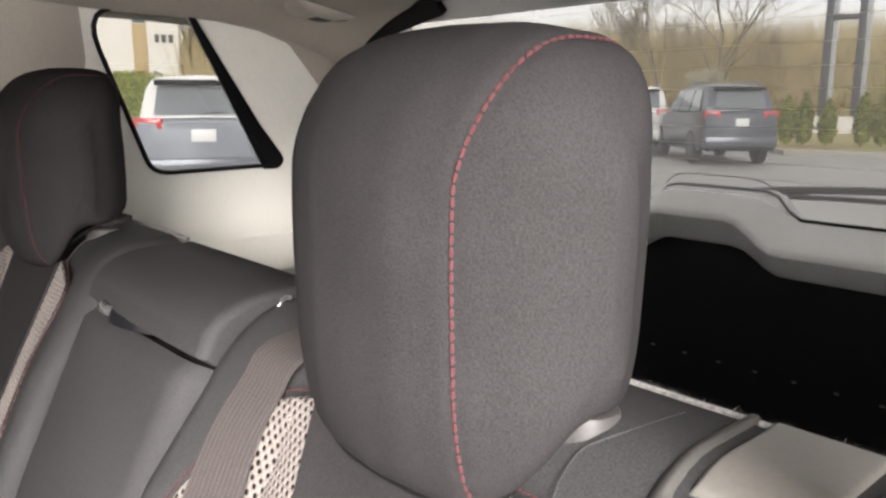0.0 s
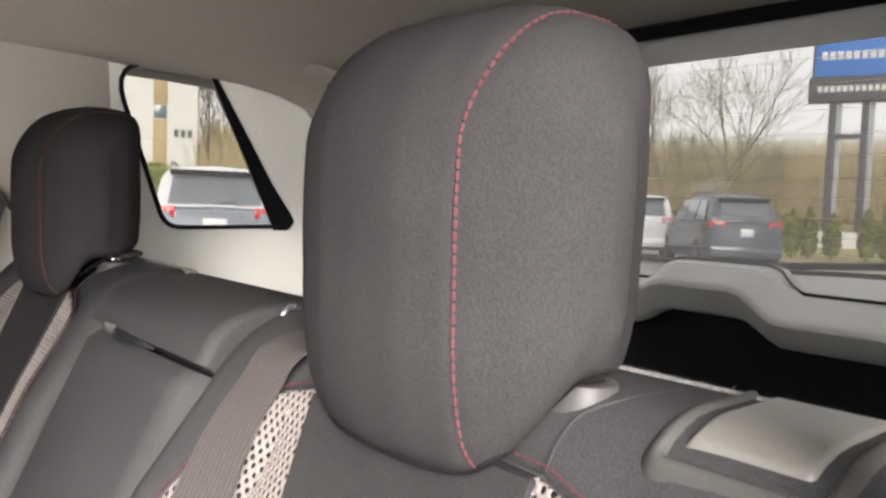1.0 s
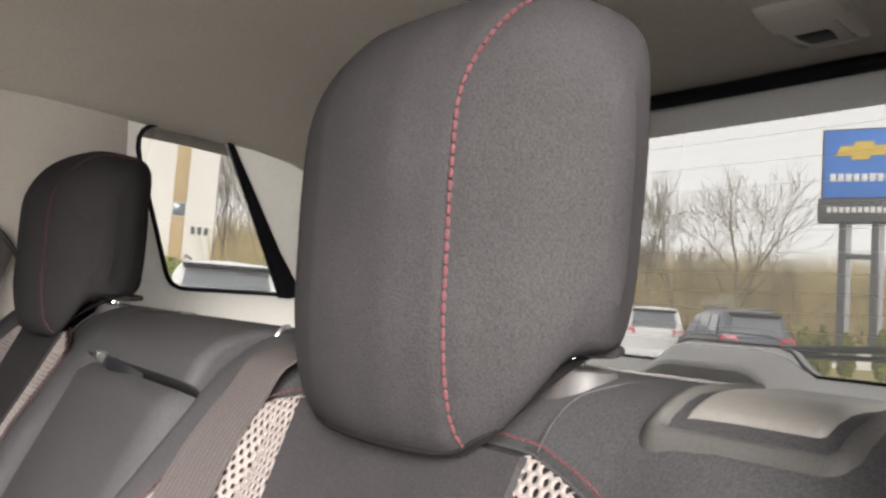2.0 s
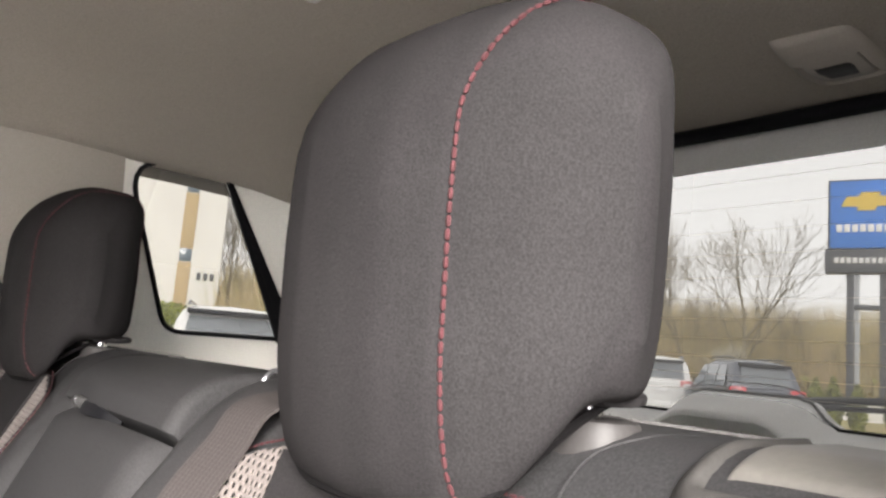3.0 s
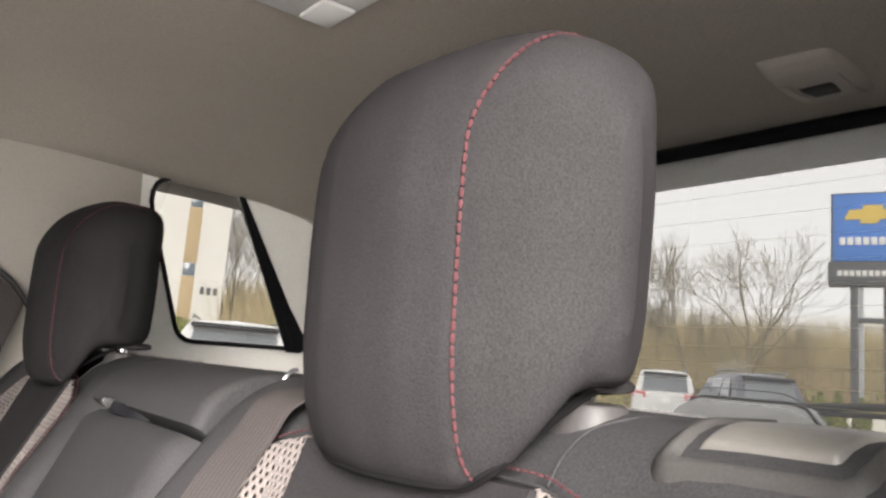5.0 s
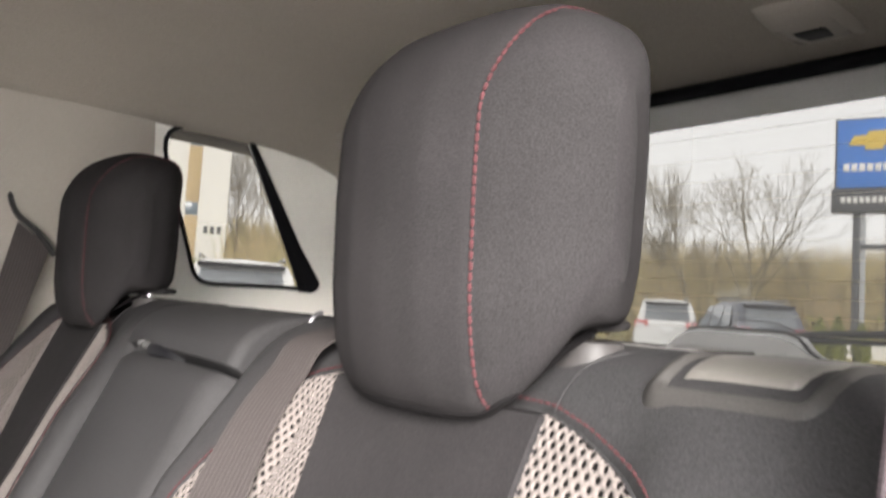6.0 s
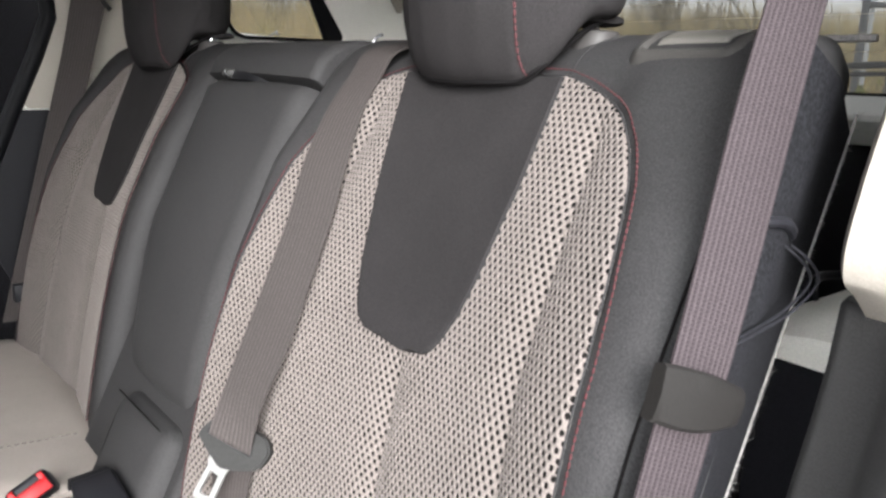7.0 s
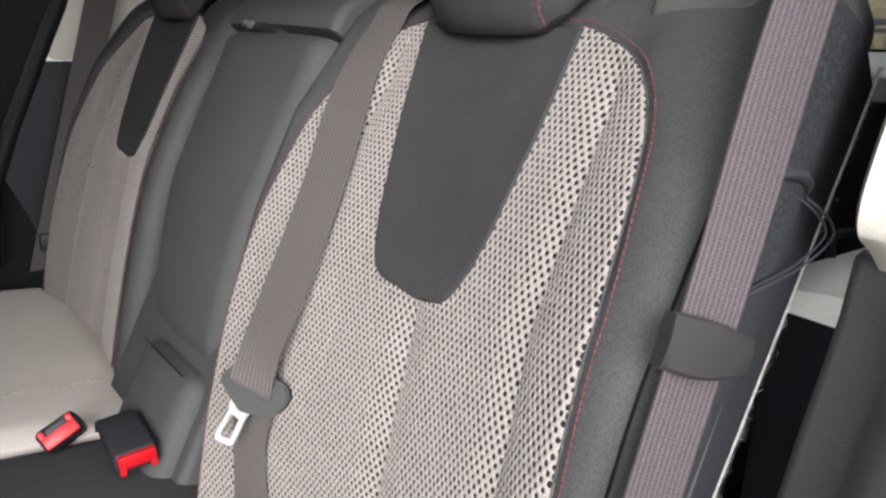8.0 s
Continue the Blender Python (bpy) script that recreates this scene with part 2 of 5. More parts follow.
def ribbon(bm, left, right, thick):
    """A flat strap between two edges, with thickness and UVs in metres."""
    left, right = [Vector(p) for p in left], [Vector(p) for p in right]
    rows, uvs, s = [], [], 0.0
    cols = 6
    for i in range(len(left)):
        if i:
            s += ((left[i] + right[i]) / 2 - (left[i - 1] + right[i - 1]) / 2).length
        j, k = min(i + 1, len(left) - 1), max(i - 1, 0)
        along = (left[j] + right[j] - left[k] - right[k]).normalized()
        across = right[i] - left[i]
        nrm = along.cross(across).normalized() * thick / 2
        w = across.length
        front = [left[i] + across * c / cols + nrm for c in range(cols + 1)]
        back = [left[i] + across * c / cols - nrm for c in range(cols, -1, -1)]
        rows.append([tuple(p) for p in front + back])
        uvs.append([(w * c / cols, s) for c in range(cols + 1)] + [(w * c / cols, s) for c in range(cols, -1, -1)])
    grid(bm, rows, closed=True, caps=True, uvs=uvs)


def lerp_table(table, x):
    """Smooth reading of a table of (x, y) pairs."""
    if x <= table[0][0]:
        return table[0][1]
    for (a, p), (b, q) in zip(table, table[1:]):
        if x <= b:
            t = (x - a) / (b - a)
            return p + (q - p) * t
    return table[-1][1]


def resample(pts, step):
    pts = [Vector(p) for p in pts]
    out, carry = [pts[0].copy()], 0.0
    for a, b in zip(pts, pts[1:]):
        d = (b - a).length
        s = step - carry
        while s <= d:
            out.append(a.lerp(b, s / d))
            s += step
        carry = d - (s - step)
    return out


def spline(pts, n=8):
    """A smooth line through points."""
    p = [Vector(q) for q in pts]
    p = [p[0] * 2 - p[1]] + p + [p[-1] * 2 - p[-2]]
    out = []
    for i in range(1, len(p) - 2):
        for k in range(n):
            t = k / n
            a, b, c, d = p[i - 1], p[i], p[i + 1], p[i + 2]
            out.append(0.5 * ((2 * b) + (c - a) * t + (2 * a - 5 * b + 4 * c - d) * t * t + (3 * b - a - 3 * c + d) * t ** 3))
    return out + [p[-2]]


def stitches(name, line, parent, length=0.0042, gap=0.0022, r=0.0007, material=None, label="red contrast stitching"):
    """A row of short raised threads along a line."""
    bm = bmesh.new()
    pts = resample(line, length + gap)
    for a, b in zip(pts, pts[1:]):
        c = a.lerp(b, length / (length + gap))
        tube(bm, [a, a.lerp(c, 0.2), a.lerp(c, 0.8), c], [r * 0.5, r, r, r * 0.5], 5)
    return part(name, bm, material or M_RED, parent, label)

# ---- seat geometry: a back reclined 25 degrees ----
REC = radians(25)
S_UP, S_OUT = Vector((0, math.sin(REC), math.cos(REC))), Vector((0, -math.cos(REC), math.sin(REC)))
XC, XN, XF = -0.053, 0.29, -0.41
XH_NEAR, XH_FAR = 0.288, -0.398
TOPZ = 1.247


def on_seat(u, v, n):
    return Vector((u, 0, 1.03)) + S_UP * v + S_OUT * n


def hollow(u, v, c):
    """How far the cushion stands out from the flat back: raised at the bolsters and the small of the back."""
    k = min(1.0, abs(u - c) / 0.2)
    low = 0.0 if v > 0.01 else -0.03 * ((0.01 - max(v, -0.3)) / 0.18) ** 1.4
    return 0.03 * k * k * (1.0 if v < 0.1 else max(0.0, 1 - (v - 0.1) / 0.13)) + low


def back_body(bm, u0, u1, base, r=0.032, top=TOPZ, low=-0.36, vt=0.175, taper=0.0):
    """The upholstered block of a seat back between two sides; base(u, v) is the cushion's height."""
    us = [u0 + r * (1 - math.cos(a * math.pi / 16)) for a in range(8)] + [u0 + r + (u1 - u0 - 2 * r) * k / 26 for k in range(27)] + [u1 - r * (1 - math.cos((7 - a) * math.pi / 16)) for a in range(8)]
    rows = []
    for u in us:
        d = min(u - u0, u1 - u)
        drop = 0.0 if d >= r else r - math.sqrt(max(0.0, r * r - (r - d) ** 2))
        row = []
        for k in range(43):
            v = low + (vt - low) * (1 - (1 - k / 42) ** 1.5)
            row.append(on_seat(u, v, base(u, v) - drop))
        a = row[-1]
        t = top - drop * 0.8
        b = Vector((u, on_seat(u, (t - 1.03) / S_UP.z, base(u, 0.2) - drop).y + 0.003, t))
        w = u - taper * max(0.0, (u - u1 + 0.06) / 0.06)
        c = Vector(((u + w) / 2, 0.14, t))
        for k in range(1, 9):
            q = k / 8
            row.append(a * (1 - q) ** 2 + b * 2 * q * (1 - q) + c * q * q)
        row.append(Vector((w, 0.176 - drop * 0.3, t)))
        row.append(Vector((w, 0.186 - drop * 0.3, t - 0.008)))
        row.append(on_seat(w, low, -0.105 + drop * 0.3))
        rows.append([tuple(p) for p in row])
    grid(bm, rows, closed=True, caps=True)


def panel(bm, lo, hi, left, right, base, lift, rows=60, cols=36, edge=0.0035):
    """A sewn panel on the cushion, between two edges given by height, tucked in round its rim."""
    out, uvs = [], []
    for j in range(rows + 1):
        v = lo + (hi - lo) * j / rows
        a, b = left(v), right(v)
        row, uv = [], []
        for i in range(cols + 1):
            s = i / cols
            u = a + (b - a) * s
            rim = min(1.0, min(u - a, b - u) / edge, (hi - v) / edge if hi < 0.3 else 1.0, 1.0)
            row.append(tuple(on_seat(u, v, base(u, v) + lift * (2 * rim - rim * rim) - 0.001)))
            uv.append((u, v))
        out.append(row)
        uvs.append(uv)
    grid(bm, out, uvs=uvs)


MESH_L = [(-0.36, -0.200), (-0.2, -0.208), (-0.11, -0.205), (-0.037, -0.199), (0.043, -0.191), (0.08, -0.185), (0.119, -0.176), (0.14, -0.168), (0.158, -0.158), (0.175, -0.148), (0.19, -0.135), (0.198, -0.118), (0.205, -0.094)]
MESH_R = [(-0.36, 0.208), (-0.2, 0.212), (-0.075, 0.211), (-0.05, 0.209), (-0.015, 0.206), (0.026, 0.203), (0.07, 0.197), (0.1, 0.191), (0.13, 0.179), (0.155, 0.165), (0.177, 0.147), (0.186, 0.135), (0.193, 0.120), (0.199, 0.106), (0.205, 0.086)]
VEE_L = [(-0.012, 0.02), (-0.011, -0.010), (-0.008, -0.026), (-0.002, -0.036), (0.008, -0.042), (0.037, -0.054), (0.118, -0.075), (0.205, -0.094), (0.24, -0.102)]
VEE_R = [(-0.012, 0.03), (-0.010, 0.050), (-0.006, 0.059), (0.0, 0.065), (0.01, 0.071), (0.025, 0.077), (0.05, 0.082), (0.118, 0.0885), (0.205, 0.088), (0.24, 0.090)]
FAR_L = [(v, u * 0.97) for v, u in MESH_L]
FAR_R = [(-0.36, 0.150), (-0.12, 0.146), (-0.04, 0.138), (0.064, 0.134), (0.13, 0.140), (0.165, 0.142), (0.184, 0.134), (0.196, 0.112), (0.205, 0.086)]
GROOVES = ([(-0.34, 0.168), (-0.2, 0.165), (-0.066, 0.158), (0.0, 0.148), (0.099, 0.141), (0.165, 0.131), (0.21, 0.118)], [(-0.34, 0.032), (-0.123, 0.030), (-0.065, 0.027), (0.0, 0.023), (0.05, 0.02)], [(-0.34, -0.140), (-0.2, -0.135), (-0.066, -0.128), (0.0, -0.122), (0.099, -0.118), (0.165, -0.114), (0.21, -0.108)])


def channel(u, v):
    """Depth of the sewn channels between the padded bands of the mesh."""
    g = 0.0
    for k, table in enumerate(GROOVES):
        fade = min(1.0, max(0.0, ((0.19 if k != 1 else 0.0) - v) / 0.03))
        d = abs(u - lerp_table(table, v))
        g += 0.0075 * fade * max(0.0, 1 - d / 0.032) ** 2
    return g


PITCH_U, PITCH_V = 0.0058, 0.0047


def knit(me, edge_l, edge_r, c, surface, lo, hi):
    """Open knit as real threads: a sheet of six-sided cells, each with a sunk oval hole, fitted between two edges."""
    half_u, near_v, far_v = PITCH_U / 2, (PITCH_V ** 2 - PITCH_U ** 2 / 4) / (2 * PITCH_V), 0.0
    far_v = PITCH_V - near_v
    cell = [(half_u, -near_v), (half_u, near_v), (0.0, far_v), (-half_u, near_v), (-half_u, -near_v), (0.0, -far_v)]
    verts, faces, seen, uvs = [], [], {}, []

    def vertex(u, v, sink, key=None):
        if key is not None and key in seen:
            return seen[key]
        s, step = 0.0, 0.5
        if not lo <= v <= hi or not lerp_table(edge_l, v) <= u - c <= lerp_table(edge_r, v):
            # draw what lies outside in towards the middle, as far as the seam
            s = 1.0
            for _ in range(9):
                q, w = u + (c - u) * (s - step) * 0.5, v + (max(lo, -0.05) - v) * (s - step) * 0.5
                if lo <= w <= hi and lerp_table(edge_l, w) <= q - c <= lerp_table(edge_r, w):
                    s -= step
                step /= 2
            u, v = u + (c - u) * s * 0.5, v + (max(lo, -0.05) - v) * s * 0.5
        v = min(max(v, lo), hi)
        a, b = c + lerp_table(edge_l, v), c + lerp_table(edge_r, v)
        u = min(max(u, a), b)
        rim = min(1.0, min(u - a, b - u) / 0.0035, (hi - v) / 0.0035)
        wave = 0.00025 * noise.noise(Vector((u * 700, v * 700, 0.0)))
        p = on_seat(u, v, surface(u, v) + 0.0006 + 0.0036 * (2 * rim - rim * rim) - sink * rim + wave)
        verts.append(tuple(p))
        uvs.append((u, v))
        if key is not None:
            seen[key] = len(verts) - 1
        return len(verts) - 1

    for j in range(int((hi - lo) / PITCH_V) + 2):
        v = lo + j * PITCH_V
        a, b = lerp_table(edge_l, min(v, hi)), lerp_table(edge_r, min(v, hi))
        for i in range(int(a / PITCH_U) - 2, int(b / PITCH_U) + 3):
            u = (i + 0.5 * (j % 2)) * PITCH_U
            if u < a - 0.0012 or u > b + 0.0012 or v > hi + 0.001:
                continue
            if v > 0.0 and lerp_table(VEE_L, v) + 0.006 < u < lerp_table(VEE_R, v) - 0.006:
                continue
            # threads pull to one side, so that no two holes are quite alike
            du, dv = 0.0004 * noise.noise(Vector((u * 900, v * 900, 3.0))), 0.0004 * noise.noise(Vector((u * 900, v * 900, 7.0)))
            g = 1.0 + 0.15 * noise.noise(Vector((u * 400, v * 400, 11.0)))
            outer = [vertex(c + u + x, v + y, 0.0, (round((u + x) * 1e5), round((v + y) * 1e5))) for x, y in cell]
            rims, deep = [], []
            for x, y in cell:
                n = math.hypot(x, y)
                x, y = x / n * 0.00170 * g + du, y / n * 0.00218 * g + dv
                rims.append(vertex(c + u + x, v + y, 0.0003))
                deep.append(vertex(c + u + x * 0.94, v + y * 0.94, 0.0009))
            for k in range(6):
                m = (k + 1) % 6
                faces.append((outer[k], outer[m], rims[m], rims[k]))
                faces.append((rims[k], rims[m], deep[m], deep[k]))
    me.from_pydata(verts, [], faces)
    layer = me.uv_layers.new(name="UVMap")
    index = np.zeros(len(me.loops), dtype=np.int32)
    me.loops.foreach_get("vertex_index", index)
    layer.data.foreach_set("uv", np.array(uvs, dtype=np.float32)[index].ravel())


def seat_back(name, c, u0, u1, label, edge_l, edge_r):
    t = thing(name, label, "car seat", "rear bench seat backs", at=(c, 0, 0.7))
    shift = -t.location

    def base(u, v):
        return hollow(u, v, c)

    def under(u, v):
        k = min(u - c - lerp_table(edge_l, v), lerp_table(edge_r, v) - u + c, 0.2 - v)
        return base(u, v) - 0.011 * min(1.0, max(0.0, (k - 0.004) / 0.02))

    def padded(u, v):
        return base(u, v) - channel(u - c, v)

    def add(nm, bm, m, lb=""):
        bmesh.ops.translate(bm, vec=shift, verts=bm.verts)
        return part(nm, bm, m, t, lb)

    bm = bmesh.new()
    back_body(bm, u0, u1, under, taper=0.021)
    add("cushion", bm, M_SIDE, "charcoal cloth seat back block")
    bm = bmesh.new()
    panel(bm, -0.34, 0.2055, lambda v: c + lerp_table(edge_l, v) + 0.0006, lambda v: c + lerp_table(edge_r, v) - 0.0006, padded, 0.0036, 80, 90)
    add("mesh_backing", bm, M_BACKING, "dark backing cloth under the knit")
    me = bpy.data.meshes.new("mesh_insert")
    knit(me, edge_l, edge_r, c, padded, -0.34, 0.206)
    me.transform(Matrix.Translation(shift))
    me.materials.append(M_MESH)
    me.shade_smooth()
    insert = new("mesh_insert", me)
    insert.parent = t
    insert["label"] = "beige open-knit mesh insert"
    bm = bmesh.new()
    panel(bm, -0.012, 0.2055, lambda v: c + lerp_table(VEE_L, v), lambda v: c + lerp_table(VEE_R, v), base, 0.0075, 60, 44, 0.004)
    add("centre_insert", bm, M_FAB, "tapered charcoal cloth centre panel")
    vs = [-0.34 + 0.545 * k / 80 for k in range(81)]
    outline = [(lerp_table(edge_l, v), v, -1, 0) for v in vs]
    ua, ub = edge_l[-1][1], edge_r[-1][1]
    outline += [(ua + (ub - ua) * k / 24, 0.2055 + 0.0012 * math.sin(math.pi * k / 24), 0, 1) for k in range(1, 24)]
    outline += [(lerp_table(edge_r, v), v, 1, 0) for v in reversed(vs)]
    seam = [Vector((u, v)) for u, v, _, _ in outline]
    rim, thread = [], []
    for k, q in enumerate(seam):
        d = (seam[min(k + 4, len(seam) - 1)] - seam[max(k - 4, 0)]).normalized()
        o = Vector((-d.y, d.x)) * 0.0048
        rim.append(on_seat(c + q.x, q.y, base(c + q.x, q.y) + 0.002) + shift)
        w = q + o
        thread.append(on_seat(c + w.x, w.y, base(c + w.x, w.y) + 0.0012) + shift)
    bm = bmesh.new()
    tube(bm, rim, 0.0007, 6)
    part("piping", bm, M_SIDE, t)
    stitches("stitching", thread, t, 0.0036, 0.0010, 0.00075)
    # seams pressed into the mesh
    for table in GROOVES:
        hi = 0.19 if table[-1][0] > 0.1 else -0.006
        bm = bmesh.new()
        tube(bm, [on_seat(c + lerp_table(table, v), v, padded(c + lerp_table(table, v), v) + 0.0024) + shift for v in [-0.33 + (hi + 0.33) * k / 40 for k in range(41)]], 0.0005, 5)
        part("channel_seam", bm, M_BEIGE, t)
    # the seam down the outer edge of the bolster
    out = u1 - 0.0135 if c > 0 else u0 + 0.0135
    bm = bmesh.new()
    tube(bm, [on_seat(out + (0.004 if c > 0 else -0.004) * (0.12 - v), v, base(out, v) - 0.0050) for v in [-0.33 + 0.49 * k / 40 for k in range(41)]], 0.0010, 6)
    add("edge_seam", bm, M_PIPE)
    # the seam over the shoulder
    line = spline([Vector((c + 0.082, 0.090, 1.2170)), Vector((c + 0.080, 0.101, 1.2287)), Vector((c + 0.081, 0.112, 1.2375)), Vector((c + 0.087, 0.120, 1.2425)), Vector((c + 0.095, 0.135, 1.2463)), Vector((c + 0.100, 0.165, 1.2468))], 8)
    bm = bmesh.new()
    tube(bm, line, 0.0006, 6)
    add("shoulder_seam", bm, M_SIDE)
    # carpet edge of the back shell
    bm = bmesh.new()
    rnd = random.Random(5 + int(c * 100))
    edge = [Vector((u0 + 0.01 + (u1 - u0 - 0.02) * k / 400, 0.181, TOPZ - 0.0015)) for k in range(401)]
    edge += [on_seat(u1 - 0.020 + 0.004 * k / 400, 0.235 - 0.53 * k / 400, -0.103) for k in range(401)]
    for p in edge:
        for k in range(16):
            q = p + Vector((rnd.uniform(-1, 1), rnd.uniform(-0.3, 1), rnd.uniform(-0.2, 1))) * rnd.choice((0.0015, 0.002, 0.002, 0.0025, 0.0025, 0.003, 0.004, 0.0055))
            w = Vector((rnd.uniform(-1, 1), rnd.uniform(-1, 1), rnd.uniform(-1, 1))) * 0.00022
            put(bm, [tuple(p - w), tuple(p + w), tuple(q)], [(0, 1, 2)])
    tube(bm, edge[:401:20], 0.0024, 6)
    tube(bm, edge[401::20], 0.0011, 6)
    if c > 0:
        side = bmesh.new()
        grid(side, [[tuple(on_seat(u1 + 0.001 - 0.021 * max(0.0, (k - 2) / 4) + (0.004 * (j / 30) if k > 1 else 0), 0.222 - 0.54 * j / 30, 0.014 - 0.0195 * k)) for k in range(7)] for j in range(31)])
        add("side_carpet", side, M_CARPET, "black carpeted side of the back shell")
    ob = add("carpet_edge", bm, M_FUZZ, "frayed grey carpet edge")
    ob["kind"] = "stuff"
    return t, add


NEAR, near_add = seat_back("car_seat", XN, 0.058, 0.542, "charcoal cloth rear seat with beige mesh insert and red stitching", MESH_L, MESH_R)
FAR, far_add = seat_back("car_seat", XF, -0.665, -0.205, "charcoal cloth rear seat with beige mesh, beside the folded armrest", FAR_L, FAR_R)

# the middle of the bench: shell, top roll, fold-down armrest, lower pad
bm = bmesh.new()
back_body(bm, -0.203, 0.056, lambda u, v: -0.02 if v < 0.1900 else 0.011 + 0.006 * math.sin(math.pi * (u + 0.203) / 0.259), r=0.010, vt=0.207)
far_add("centre_shell", bm, M_SIDE, "charcoal centre section above and behind the armrest")


arm = thing("folding_armrest", "folded-up charcoal centre armrest with a pull strap", "armrest", at=(-0.09, 0, 0.9))
bm = bmesh.new()
rows = []
for j in range(31):
    s = j / 30
    v = -0.172 + 0.3560 * s
    a, b = -0.165 - 0.030 * min(1, s * 2.2), 0.030 + 0.022 * s
    row = []
    for k in range(29):
        u = a + (b - a) * k / 28
        d = min(u - a, b - u)
        e = 0.02 * (1 - min(1, d / 0.022)) ** 2
        f = min(1, (v + 0.172) / 0.02, (0.1840 - v) / 0.010)
        row.append(tuple(on_seat(u, v, 0.013 + hollow(-0.09, v, -0.09) + 0.006 * math.sin(math.pi * k / 28) - e - 0.009 * (1 - f) ** 2) - arm.location))
    rows.append(row)
grid(bm, rows)
part("pad", bm, M_SIDE, arm, "charcoal cloth pad")
bm = bmesh.new()
pts = spline([on_seat(-0.125, 0.190, 0.004), on_seat(-0.112, 0.187, 0.016), on_seat(-0.090, 0.186, 0.017), on_seat(-0.068, 0.188, 0.012), on_seat(-0.055, 0.190, 0.0)], 6)
ribbon(bm, [p + S_UP * 0.005 - arm.location for p in pts], [p - S_UP * 0.005 - arm.location for p in pts], 0.003)
part("pull_strap", bm, M_SEAL, arm, "black strap loop")
bm = bmesh.new()
tube(bm, [p - arm.location for p in spline([on_seat(-0.142, 0.190, 0.010), on_seat(-0.138, 0.190, 0.015), on_seat(-0.122, 0.189, 0.016), on_seat(-0.112, 0.189, 0.012)], 4)], 0.0055, 10)
part("latch", bm, M_LATCH, arm, "glossy grey latch tip")

pad = thing("lower_centre_pad", "charcoal pad below the folded armrest", "seat pad", at=(-0.06, -0.1, 0.78))
bm = bmesh.new()
box(bm, (-0.060, -0.024, -0.16), (0.092, 0.05, 0.083), 0.024, Matrix.Translation(on_seat(0, -0.267, -0.024) + Vector((-0.055, 0, 0)) - pad.location) @ Matrix.Rotation(-REC, 4, "X"), 4)
part("cushion", bm, M_SIDE, pad)
bm = bmesh.new()
tube(bm, [on_seat(u, -0.1905, 0.0010) - pad.location for u in [-0.108 + 0.014 * k for k in range(10)]], 0.0009, 6)
part("seam", bm, M_PIPE, pad)


# ---- headrests ----
HR_F = [(0, 0.043), (0.03, 0.0445), (0.06, 0.0525), (0.085, 0.068), (0.098, 0.080), (0.105, 0.091), (0.108, 0.102)]
HR_B = [(0, 0.170), (0.05, 0.166), (0.080, 0.153), (0.098, 0.136), (0.105, 0.121), (0.108, 0.106)]
HR_T = [(0, 0.0), (0.04, 0.001), (0.065, 0.006), (0.082, 0.015), (0.095, 0.027), (0.103, 0.042), (0.108, 0.068)]
HR_D = [(0, 0.0), (0.04, 0.001), (0.056, 0.003), (0.064, 0.008), (0.072, 0.016), (0.082, 0.028), (0.090, 0.040), (0.098, 0.055), (0.104, 0.070), (0.108, 0.090)]
HR_K = [(0, 0.0), (0.090, 0.0005), (0.100, 0.003), (0.105, 0.009), (0.108, 0.030)]
HALF, Z_TOP, Z_LOW = 0.108, 1.427, 1.206


def soft_table(table, x):
    """A rounded reading of a table, averaged over a short stretch."""
    return sum(lerp_table(table, max(0.0, x + d * 0.0016)) for d in (-3, -2, -1, 0, 1, 2, 3)) / 7


def headrest_ring(x, n=96):
    """The side outline of the headrest at a distance x from its middle: (y, z) points."""
    a = abs(x)
    f, b = soft_table(HR_F, a), soft_table(HR_B, a)
    top, low = Z_TOP - soft_table(HR_T, a), Z_LOW + soft_table(HR_D, a)
    back_low = 1.2565 + soft_table(HR_K, a)
    yc, zc, hy, hz = (f + b) / 2, (top + low) / 2, (b - f) / 2, (top - low) / 2
    out = []
    for k in range(n):
        t = 2 * math.pi * k / n
        c, s = math.cos(t), math.sin(t)
        p = 2 / (3.2 if s > 0 else 8.0 if c > 0 else 4.6)
        y = math.copysign(abs(c) ** p, -c)
        z = math.copysign(abs(s) ** p, s)
        yy, zz = yc + hy * y, zc + hz * z
        yy += 0.010 * max(0, (1.30 - zz) / 0.09) ** 2 * (1 if y < 0 else 0.1)
        yy += 0.017 * max(0, (zz - 1.36) / 0.06) ** 1.6
        if z < 0:
            q = min(1, max(0, (y + 0.78) / 0.55))
            zz += (back_low - low) * q * q * (3 - 2 * q) * (-z) ** 1.5
        out.append((yy, zz))
    return out


